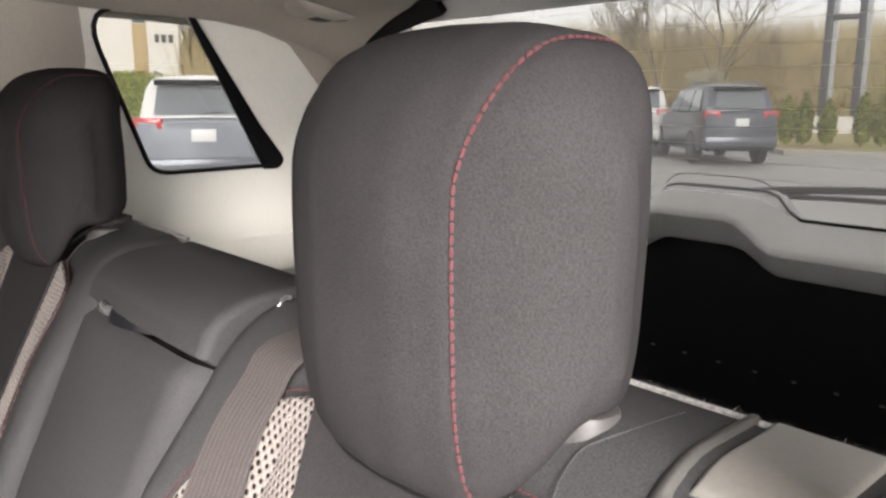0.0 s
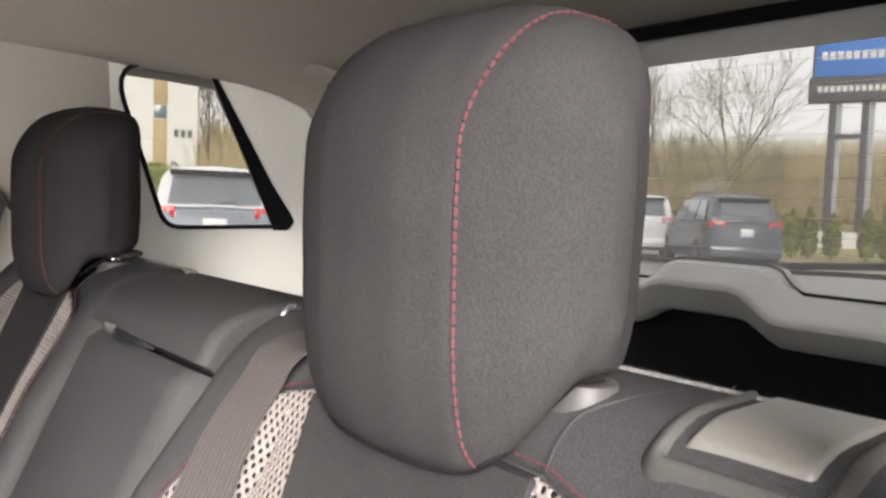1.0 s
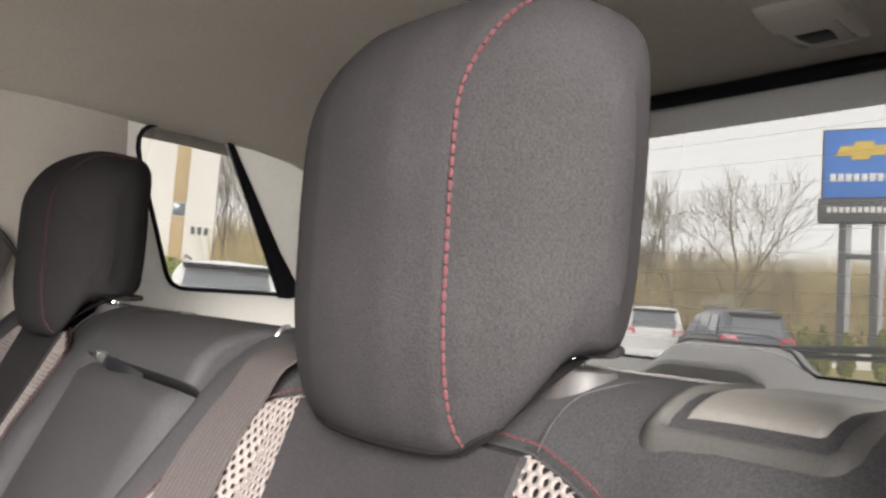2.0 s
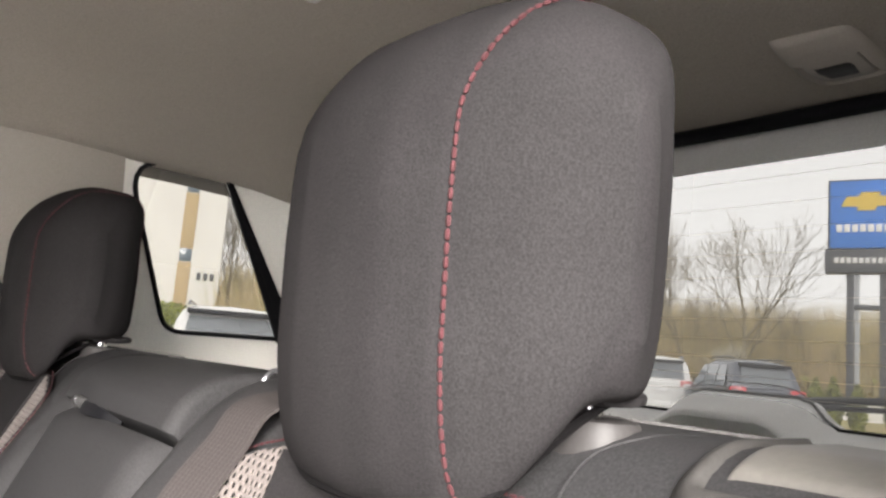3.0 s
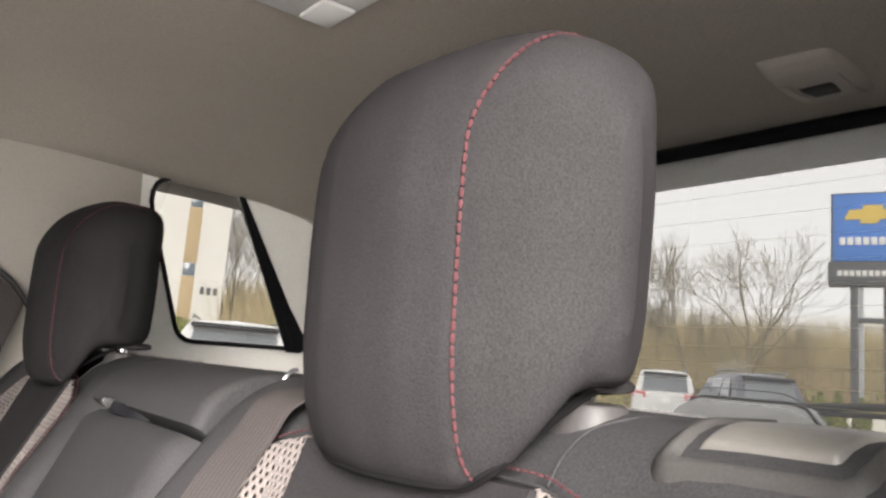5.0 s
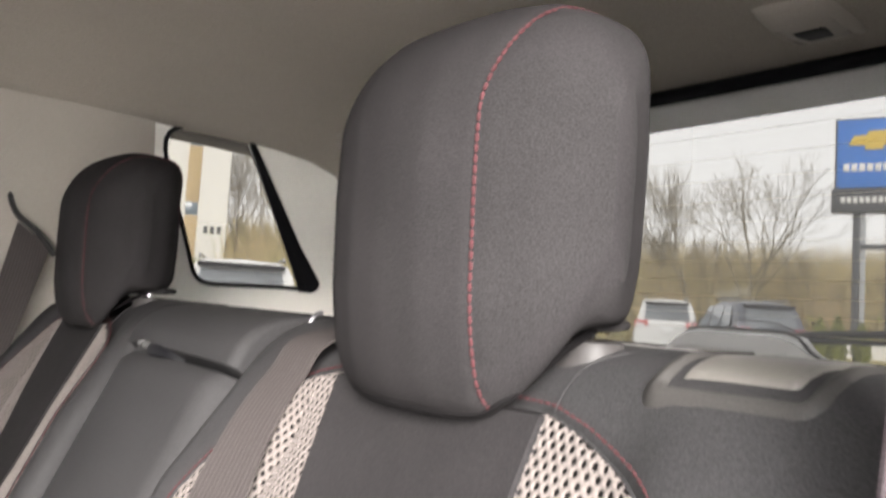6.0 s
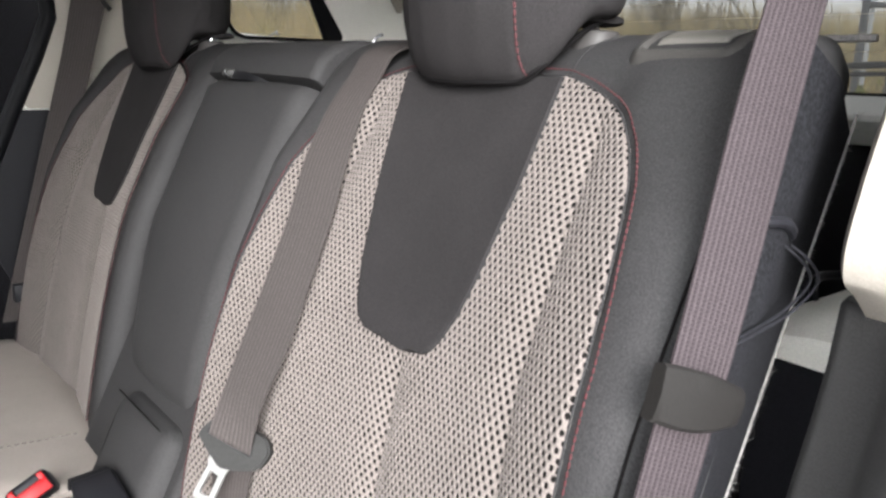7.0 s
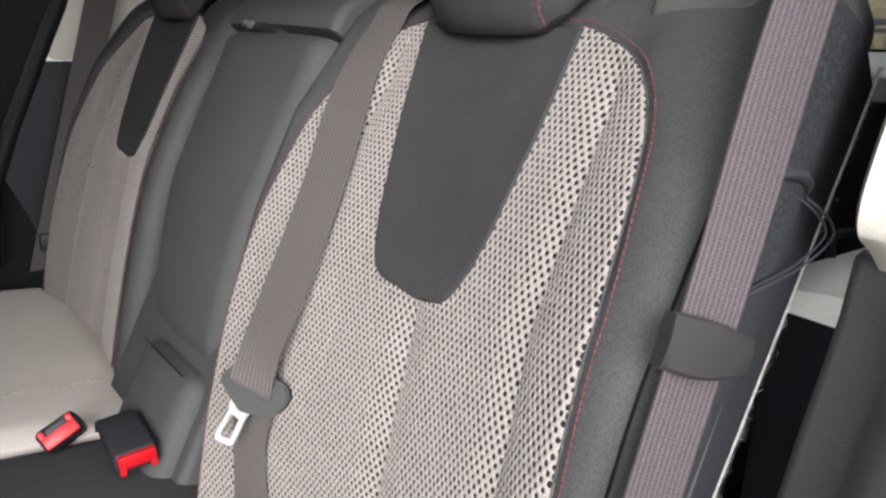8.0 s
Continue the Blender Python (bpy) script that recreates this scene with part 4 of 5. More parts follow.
part("pane", bm, G_SIDE, win)

bm = bmesh.new()
prism(bm, [(FARX + 0.001, a, b) for a, b in rounded([(-0.075, 1.56), (0.196, 1.56), (0.214, 1.45), (0.205, 1.137), (-0.043, 1.137), (-0.006, 1.225), (0.016, 1.292), (-0.018, 1.401)], [0.01, 0.03, 0.05, 0.01, 0.01, 0.03, 0.05, 0.02])], (0.005, 0, 0))
leaned(bm)
tagged(part("trim_pillar_far", bm, M_PILLAR), "taupe pillar trim before the quarter window", "trim", kind="structure")
bm = bmesh.new()
prism(bm, [(FARX + 0.001, a, b) for a, b in rounded([(0.42, 1.575), (0.43, 1.512), (0.486, 1.502), (0.54, 1.486), (0.60, 1.43), (0.69, 1.34), (0.72, 1.575)], [0.005, 0.01, 0.05, 0.05, 0.05, 0.005, 0.005])], (0.007, 0, 0))
leaned(bm)
bmesh.ops.bevel(bm, geom=[e for e in bm.edges if e.calc_face_angle(0.0) > 1.0], offset=0.002, segments=2, affect="EDGES")
tagged(part("trim_headliner_edge", bm, M_ROOF), "taupe headliner edge over the rear pillar", "trim", kind="structure")

bm = bmesh.new()
prism(bm, [(FARX + 0.001, a, b) for a, b in [(-0.05, 1.135), (0.188, 1.135), (0.188, 0.56), (0.05, 0.56), (-0.125, 0.95)]], (0.007, 0, 0))
tagged(part("trim_lower_far", bm, M_BLACK), "black lower side lining beside the far seat", "trim", kind="structure")

# sill and ledges under the quarter window
bm = bmesh.new()
rows = []
for k in range(21):
    y = 0.19 + 0.80 * k / 20
    rows.append([(FARX - 0.005, y, 1.150), (FARX + 0.012, y, 1.138), (FARX + 0.030, y, 1.112), (FARX + 0.034, y, 1.104), (FARX + 0.034, y, 1.090), (FARX - 0.005, y, 1.088)])
grid(bm, rows, caps=True, closed=True)
tagged(part("trim_ledge", bm, M_TRIM), "pale grey plastic ledge below the quarter window", "trim", kind="structure")
bm = bmesh.new()
box(bm, (FARX, 0.19, 1.06), (FARX + 0.05, 1.0, 1.078), 0.003)
tagged(part("trim_rail", bm, M_GATE), "grey cargo cover rail along the side", "trim", kind="structure")
bm = bmesh.new()
box(bm, (FARX + 0.001, 0.19, 0.55), (FARX + 0.06, 1.0, 1.055), 0.004)
tagged(part("wall_cargo_far", bm, M_BLACK), "black cargo side lining", "wall", kind="structure")

# far rear door, closed: black lining and shaded glass
door = thing("door_1", "closed far rear door with black lining", "car door", kind="structure", at=(-0.7, -0.5, 0.9))
bm = bmesh.new()
prism(bm, [(FARX - 0.052, y, z) for y, z in [(0.06, 1.52), (0.06, 1.30), (0.04, 1.155), (0.06, 0.99), (0.1, 0.55), (-1.1, 0.45), (-1.1, 1.08), (-0.2, 1.10), (-0.13, 1.50)]], (-0.05, 0, 0), Matrix.Translation(-door.location))
part("lining", bm, M_CARPET, door, "black moulded lining and frame")
bm = bmesh.new()
tube(bm, [Vector((FARX + 0.004 + lean(z), y, z)) - door.location for y, z in ((-0.086, 1.55), (-0.060, 1.47), (-0.032, 1.401), (-0.005, 1.337), (0.002, 1.285), (-0.018, 1.225), (-0.056, 1.14), (-0.102, 1.033), (-0.14, 0.93), (-0.15, 0.8))], 0.013, 10)
part("door_seal", bm, M_SEAL, door, "black door seal")
bm = bmesh.new()
prism(bm, [(FARX - 0.02, y, z) for y, z in [(-0.14, 1.52), (-0.2, 1.09), (-1.1, 1.07), (-1.0, 1.52)]], (-0.004, 0, 0), Matrix.Translation(-door.location))
part("pane", bm, glass_mat("privacy_glass", (0.05, 0.05, 0.049)), door)

# near side: pillar trim, dark lower jamb, cargo shelf
NEARX = 0.592
bm = bmesh.new()
prof = []
for z, y, x in spline([(1.56, 0.17, 0.545), (1.40, 0.13, 0.58), (1.28, 0.090, 0.588), (1.17, 0.072, 0.578), (1.127, 0.069, 0.576), (1.110, 0.086, 0.578), (1.085, 0.118, 0.580), (1.06, 0.16, 0.585)], 5):
    prof.append([(x + 0.03, y - 0.01, z), (x + 0.004, y - 0.004, z), (x - 0.004, y + 0.012, z), (x - 0.006, 0.30, z), (x + 0.04, 0.30, z)])
grid(bm, prof, closed=True, caps=True)
tagged(part("trim_pillar_near", bm, M_PILLAR), "pale taupe pillar trim beside the near seat", "trim", kind="structure")
bm = bmesh.new()
prof = []
for z, x in ((1.104, 0.566), (1.100, 0.563), (1.066, 0.561), (1.033, 0.557), (0.99, 0.551), (0.94, 0.545), (0.80, 0.53), (0.62, 0.51)):
    prof.append([(x, 0.26, z), (x, 0.112, z), (x + 0.003, 0.103, z), (x + 0.010, 0.098, z), (x + 0.036, 0.090, z), (x + 0.042, 0.084, z), (x + 0.060, 0.060, z), (0.70, 0.04, z), (0.70, 0.26, z)])
grid(bm, prof, closed=True, caps=True)
tagged(part("trim_jamb_near", bm, M_JAMB), "dark grey plastic jamb below the pillar", "trim", kind="structure")
bm = bmesh.new()
box(bm, (0.585, 0.30, 0.55), (0.64, 1.02, 1.54), 0.004)
tagged(part("wall_near", bm, M_TRIM), "pale grey side trim of the near cargo side", "wall", kind="structure")
bm = bmesh.new()
rows = []
for k in range(13):
    y = 0.232 + 0.39 * k / 12
    f = 0.010 * max(0.0, 1 - k / 1.5) ** 2
    rows.append([(0.60, y, 1.05 - f), (0.50, y, 1.046 - f), (0.455, y, 1.040 - f), (0.445, y, 1.030 - f), (0.447, y, 1.024 - f), (0.60, y, 1.022 - f)])
grid(bm, rows, caps=True, closed=True)
shelf = tagged(part("trim_shelf_near", bm, M_TRIM), "pale grey plastic wheel housing shelf", "trim", kind="structure")
bm = bmesh.new()
box(bm, (0.455, 0.235, 0.55), (0.60, 0.64, 1.018), 0.006)
tagged(part("wall_wheelhouse_near", bm, M_BLACK), "black lining of the wheel housing", "wall", kind="structure")
st = thing("striker_loop", "dark steel latch loop on the side shelf", "latch", at=(0.475, 0.345, 1.05))
bm = bmesh.new()
tube(bm, spline([(-0.02, -0.02, -0.012), (-0.022, -0.02, 0.006), (-0.02, 0.0, 0.009), (0.0, 0.022, 0.009), (0.03, 0.022, 0.006), (0.03, 0.022, -0.012)], 5), 0.004, 8)
part("loop", bm, M_BLACK, st)

# loose cable behind the seat edge
cable = thing("release_cable", "thin dark cable looping out behind the seat edge", "cable", at=(0.55, 0.06, 1.12))
bm = bmesh.new()
cp = [Vector(p) - cable.location for p in spline([(0.542, 0.078, 1.132), (0.547, 0.085, 1.126), (0.550, 0.096, 1.116), (0.550, 0.096, 1.107), (0.549, 0.071, 1.096), (0.547, 0.042, 1.090), (0.545, 0.02, 1.086)], 6)]
for o in (0.0, 0.0030):
    tube(bm, [p + Vector((o, o, 0)) for p in cp], 0.0008, 6)
part("wire", bm, M_BLACK, cable)
bm = bmesh.new()
tube(bm, [Vector(p) - cable.location for p in spline([(0.543, 0.040, 1.147), (0.546, 0.058, 1.147), (0.546, 0.073, 1.144), (0.542, 0.086, 1.137), (0.532, 0.096, 1.13)], 5)], 0.003, 8)
part("cable_sleeve", bm, M_BLACK, cable, "dark sleeve over the cable")

# unseen plain blocks, added to keep light out of the cabin in front and beside it
bm = bmesh.new()
box(bm, (-0.70, -1.80, 0.40), (0.63, -0.84, 1.50), 0.05)
tagged(part("light_block_front", bm, M_JAMB), "unseen dark block closing the cabin in front, added to cut light", "wall", kind="structure")
bm = bmesh.new()
box(bm, (0.64, -1.75, 0.35), (0.70, -0.80, 1.56), 0.01)
tagged(part("light_block_side", bm, M_JAMB), "unseen dark block ahead of the open door, added to cut light", "wall", kind="structure")

# cargo floor, car floor and what closes the cabin in front
bm = bmesh.new()
box(bm, (-0.69, 0.0, 0.5), (0.64, 1.03, 0.56), 0.004)
tagged(part("floor_cargo", bm, M_CARPET), "black carpeted cargo floor", "floor", kind="structure")
bm = bmesh.new()
box(bm, (-0.72, -1.75, 0.33), (0.68, 0.0, 0.40), 0.004)
tagged(part("floor", bm, M_CARPET), "black carpeted car floor", "floor", kind="structure")

bm = bmesh.new()
box(bm, (-0.73, 0.658, 1.5475), (0.64, 0.73, 1.63), 0.002)
tagged(part("trim_header", bm, M_JAMB), "dark header trim above the tailgate opening", "trim", kind="structure")

# ---- tailgate ----
GY0, GZ0, GY1, GZ1 = 0.655, 1.552, 1.03, 1.16


def gate(x, s, n=0.0):
    """A point of the tailgate: x across, s metres down its slope, n inwards."""
    d = Vector((0, GY1 - GY0, GZ1 - GZ0)).normalized()
    return Vector((x, GY0, GZ0)) + d * s + Vector((0, d.z, -d.y)) * n


LEN = math.hypot(GY1 - GY0, GZ1 - GZ0)
tg = thing("tailgate", "closed tailgate with a heated rear window and grey trim", "tailgate", at=(XC, 0.85, 1.3))
outer = rounded([(-0.60, 0.0), (0.60, 0.0), (0.64, LEN), (-0.64, LEN)], [0.09, 0.09, 0.02, 0.02])
inner = rounded([(-0.465, 0.052), (0.465, 0.052), (0.53, LEN - 0.035), (-0.53, LEN - 0.035)], [0.05, 0.05, 0.05, 0.05])
bm = bmesh.new()
edges = []
for loop in (outer, inner):
    vs = [bm.verts.new(gate(XC + a, b) - tg.location) for a, b in loop]
    edges += [bm.edges.new((vs[i], vs[(i + 1) % len(vs)])) for i in range(len(vs))]
bmesh.ops.triangle_fill(bm, use_beauty=True, edges=edges)
geom = bmesh.ops.extrude_face_region(bm, geom=bm.faces[:])
bmesh.ops.translate(bm, vec=gate(0, 0, -0.035) - gate(0, 0, 0), verts=[v for v in geom["geom"] if isinstance(v, bmesh.types.BMVert)])
part("upper_trim", bm, M_GATE, tg, "mid grey trim round the window")
bm = bmesh.new()
pts = [gate(XC + a, b, 0.008) - tg.location for a, b in outer]
tube(bm, pts + pts[:2], 0.009, 10, caps=False)
part("seal", bm, M_SEAL, tg, "black rubber weather seal")
glass = bmesh.new()
put(glass, [tuple(gate(XC + a, b, -0.03) - tg.location) for a, b in rounded([(-0.50, 0.03), (0.50, 0.03), (0.56, LEN + 0.01), (-0.56, LEN + 0.01)], [0.05] * 4)], [tuple(range(28))])
gl = part("rear_window", glass, G_REAR, tg, "heated glass, tinted deep to dim the outside")
for k in range(11):
    s = 0.085 + 0.036 * k
    bm = bmesh.new()
    w = 0.47 + 0.05 * k / 10
    tube(bm, [gate(XC - w, s, -0.028) - tg.location, gate(XC + w, s, -0.028) - tg.location], 0.00022, 4)
    part("heating_wire", bm, M_BARK, gl)
for sgn in (-1, 1):
    bm = bmesh.new()
    prism(bm, [tuple(gate(XC + sgn * a, b, -0.004) - tg.location) for a, b in [(0.50, -0.03), (0.68, -0.03), (0.68, LEN), (0.63, LEN), (0.59, 0.10), (0.55, 0.04)]], gate(0, 0, -0.045) - gate(0, 0, 0))
    part("corner_trim", bm, M_JAMB, tg, "dark trim behind the seal")
    edge = [(0.30, 0.004), (0.68, 0.004), (0.68, 0.30), (0.60, 0.30), (0.52, 0.20), (0.492, 0.10), (0.455, 0.058), (0.39, 0.046), (0.30, 0.030)]
    if sgn > 0:
        edge = [(0.46, 0.004)] + edge[1:5] + [(0.515, 0.10), (0.50, 0.058), (0.48, 0.034), (0.46, 0.030)]
    bm = bmesh.new()
    prism(bm, [tuple(gate(XC + sgn * a, b, 0.004) - tg.location) for a, b in rounded(edge, [0.002, 0.01, 0.01, 0.03, 0.05, 0.05, 0.05, 0.05, 0.002])], gate(0, 0, 0.012) - gate(0, 0, 0))
    part("corner_rubber", bm, M_SEAL, tg, "thick black rubber at the upper corner")
# lower ledge with the raised wiper motor cover
bm = bmesh.new()
rows = []
for k in range(65):
    x = XC - 0.62 + 1.24 * k / 64
    a = abs(x - XC + 0.02)
    h = 1.0 if a < 0.085 else max(0.0, 1 - (a - 0.085) / 0.050)
    h = h * h * (3 - 2 * h)
    # the front edge climbs more gently than the back
    g = 1.0 if a < 0.060 else max(0.0, 1 - (a - 0.060) / 0.085)
    g = g * g * (3 - 2 * g)
    zt, zf, zb, yf = 1.206 + 0.040 * h, 1.180 + 0.040 * g, 1.133 + 0.034 * g, 0.922 + 0.010 * g
    prof = [(1.05, zt + 0.004), (1.02, zt + 0.003), (0.985, (zt + zf) / 2 + 0.010), (yf + 0.022, zf + 0.006), (yf + 0.008, zf + 0.002), (yf + 0.002, zf - 0.003), (yf, zf - 0.009), (yf + 0.003, zf - 0.014), (yf + 0.024, zb + 0.008), (yf + 0.031, zb + 0.002), (yf + 0.042, zb), (1.05, zb)]
    rows.append([tuple(Vector((x, y, z)) - tg.location) for y, z in prof])
grid(bm, rows, closed=True, caps=True)
part("ledge", bm, M_GATE, tg, "mid grey ledge with a raised motor cover")
bm = bmesh.new()
tube(bm, [Vector((XC - 0.62 + 1.24 * k / 64, 1.022, rows[k][1][2] + tg.location.z + 0.002)) - tg.location for k in range(65)], 0.003, 6)
part("ledge_seal", bm, M_SEAL, tg)
bm = bmesh.new()
box(bm, (XC - 0.63, 1.0, 0.5), (XC + 0.63, 1.05, 1.185), 0.004, Matrix.Translation(-tg.location))
low_panel = part("lower_panel", bm, M_BLACK, tg, "black lower lining")
for k in range(12):
    bm = bmesh.new()
    x = -0.361 + 0.063 * k
    box(bm, (x, 0.997, 0.963), (x + 0.007, 1.001, 0.966), 0.001, Matrix.Translation(-tg.location))
    part("clip", bm, M_FUZZ, low_panel)
# wiper on the outside of the glass
wp = thing("rear_wiper", "black rear wiper resting along the glass", "wiper", at=(0.1, 1.08, 1.22))
bm = bmesh.new()
tube(bm, [Vector(p) - wp.location for p in ((-0.045, 1.085, 1.238), (0.0, 1.08, 1.245), (0.05, 1.08, 1.252), (0.15, 1.075, 1.259), (0.36, 1.06, 1.267))], [0.010, 0.009, 0.006, 0.006, 0.005], 8)
part("arm", bm, M_BLACK, wp)
bm = bmesh.new()
tube(bm, [Vector(p) - wp.location for p in ((-0.01, 1.075, 1.238), (0.10, 1.075, 1.243), (0.36, 1.06, 1.250))], 0.004, 6)
part("blade", bm, M_SEAL, wp)
# Thin tube standing in for a dark edge line on the glass.
wire = thing("glass_edge_line", "thin dark glass edge line arching over the motor cover", "hose", at=(-0.1, 1.06, 1.25))
bm = bmesh.new()
tube(bm, [Vector(p) - wire.location for p in spline([(-0.192, 1.05, 1.248), (-0.165, 1.05, 1.265), (-0.10, 1.05, 1.267), (-0.03, 1.05, 1.265), (0.0, 1.05, 1.255), (0.015, 1.05, 1.244)], 6)], 0.0009, 6)
part("hose", bm, M_SEAL, wire)


# ---- ceiling lamps ----
def lamp(c, label, w=0.037):
    """A wedge-shaped reading lamp: a domed front rising from the headliner, cut off behind by a sunk lens."""
    z = ceil_z(*c)
    t = thing("ceiling_lamp", label, "car lamp", "small lamps in the headliner", at=(*c, z))
    slope = (ceil_z(c[0], c[1] + 0.05) - ceil_z(c[0], c[1] - 0.05)) / 0.1

    def drop(x, y):
        """Depth below the headliner."""
        side = max(0.0, 1 - (abs(x) / w) ** 4)
        ends = lerp_table([(-0.054, 0.0), (-0.049, 0.0070), (-0.036, 0.0125), (-0.018, 0.0160), (0.004, 0.0165), (0.026, 0.0140), (0.046, 0.0080), (0.056, 0.0)], y)
        return ends * side ** 0.5

    bm = bmesh.new()
    rows = []
    for j in range(41):
        y = -0.054 + 0.110 * j / 40
        row = []
        for k in range(33):
            half = w * (1.0 - 0.16 * max(0.0, (y - 0.01) / 0.048) ** 2 - 0.10 * max(0.0, (-y - 0.03) / 0.026) ** 2)
            x = half * math.sin((k / 32 - 0.5) * math.pi)
            sunk = 0.0
            d = min(0.027 - abs(x), y + 0.018, 0.046 - y)
            if d > 0:
                sunk = 0.0070 * min(1.0, d / 0.0012)
            row.append((x, y, 0.002 - drop(x * w / half, y) + sunk + slope * y))
        rows.append(row)
    grid(bm, rows)
    part("housing", bm, M_LAMP, t, "taupe plastic housing").data.set_sharp_from_angle(angle=radians(50))

    def inset(nm, material, parent, x0, x1, y0, y1, up, lb=""):
        bm = bmesh.new()
        rows = []
        for j in range(9):
            y = y0 + (y1 - y0) * j / 8
            row = []
            for k in range(9):
                cut = 0.006 * max(0.0, (y - y0) / (y1 - y0) - 0.4)
                x = x0 + cut + (x1 - x0 - 2 * cut) * k / 8
                e = 0.0016 * (1 if j in (0, 8) or k in (0, 8) else 0)
                row.append((x, y, 0.0062 - drop(x, y) - up + e + slope * y))
            rows.append(row)
        grid(bm, rows)
        return part(nm, bm, material, parent, lb)

    fr = inset("lens_frame", M_LAMP, t, -0.0242, 0.0242, -0.0150, 0.0425, 0.0020, "grey lens frame")
    inset("lens", M_PLAST, fr, -0.0165, 0.0175, -0.0080, 0.0240, 0.0030, "dark smoked lens")


lamp((0.260, 0.552), "taupe wedge-shaped lamp set into the rear headliner")
lamp((-0.505, 0.530), "taupe wedge-shaped lamp in the far rear headliner")
dome = thing("dome_lamp", "pale dome lamp with a milky lens in the headliner", "car lamp", at=(0.028, 0.156, ceil_z(0.028, 0.156)))
bm = bmesh.new()
box(bm, (-0.091, -0.05, -0.012), (0.091, 0.05, 0.005), 0.006)
part("housing", bm, M_GATE, dome)
bm = bmesh.new()
box(bm, (-0.080, 0.010, -0.016), (-0.030, 0.044, -0.010), 0.003)
box(bm, (-0.024, 0.010, -0.016), (0.080, 0.044, -0.010), 0.003)
part("lens", bm, M_LENS, dome, "milky white lens")

# ---- outside: ground, kerb, cars, sign, building, trees ----
def pol(az, d, z=0.0):
    """A place outside by its bearing (degrees from straight back, towards the far side) and distance."""
    return Vector((0.57 - d * math.sin(radians(az)), -0.15 + d * math.cos(radians(az)), z))


bm = bmesh.new()
rows = []
for j in range(41):
    d = 0.5 + 900 * (j / 40) ** 3
    rows.append([tuple(Vector((d * math.cos(a), d * math.sin(a), 0.0))) for a in [2 * math.pi * k / 48 for k in range(48)]])
grid(bm, rows, closed=True, caps=False)
put(bm, rows[0], [tuple(range(48))])
tagged(part("ground", bm, M_ASPH), "wet grey asphalt of a wide parking lot", "ground", kind="structure")

def kerb_at(az):
    """Distance of the kerb: it steps back into a bay where the cars stand."""
    e = 21.5 + 3.5 * max(0, (az - 30) / 40) if az < 58 else 24.0 + (az - 58) * 0.5
    return e + 4.5 * max(0.0, min(1.0, (az - 26.0) / 2, (48 - az) / 4))


# grass bank behind the kerb, rising to a low wooded hill
bm = bmesh.new()
rows = []
for j in range(22):
    s = j / 21
    row = []
    for k in range(61):
        az = -40 + 150 * k / 60
        edge = kerb_at(az)
        d = edge + 120 * s ** 1.7
        h = 0.13 + 0.075 * max(0, d - edge - 14) + 1.2 * noise.noise(Vector((az * 0.08, d * 0.05, 0))) * min(1, (d - edge) / 30)
        row.append(tuple(pol(az, d, max(0.12, h))))
    rows.append(row)
grid(bm, rows)
tagged(part("ground_bank", bm, M_GRASS), "rough spring grass bank behind the kerb", "ground", kind="structure")
bm = bmesh.new()
rows = []
for k in range(61):
    az = -40 + 150 * k / 60
    edge = kerb_at(az)
    rows.append([tuple(pol(az, edge - 0.3, -0.01)), tuple(pol(az, edge - 0.29, 0.14)), tuple(pol(az, edge - 0.05, 0.15)), tuple(pol(az, edge + 0.25, 0.14))])
grid(bm, rows)
tagged(part("kerb", bm, M_CONC), "pale concrete kerb along the parking lot", "kerb", kind="structure")


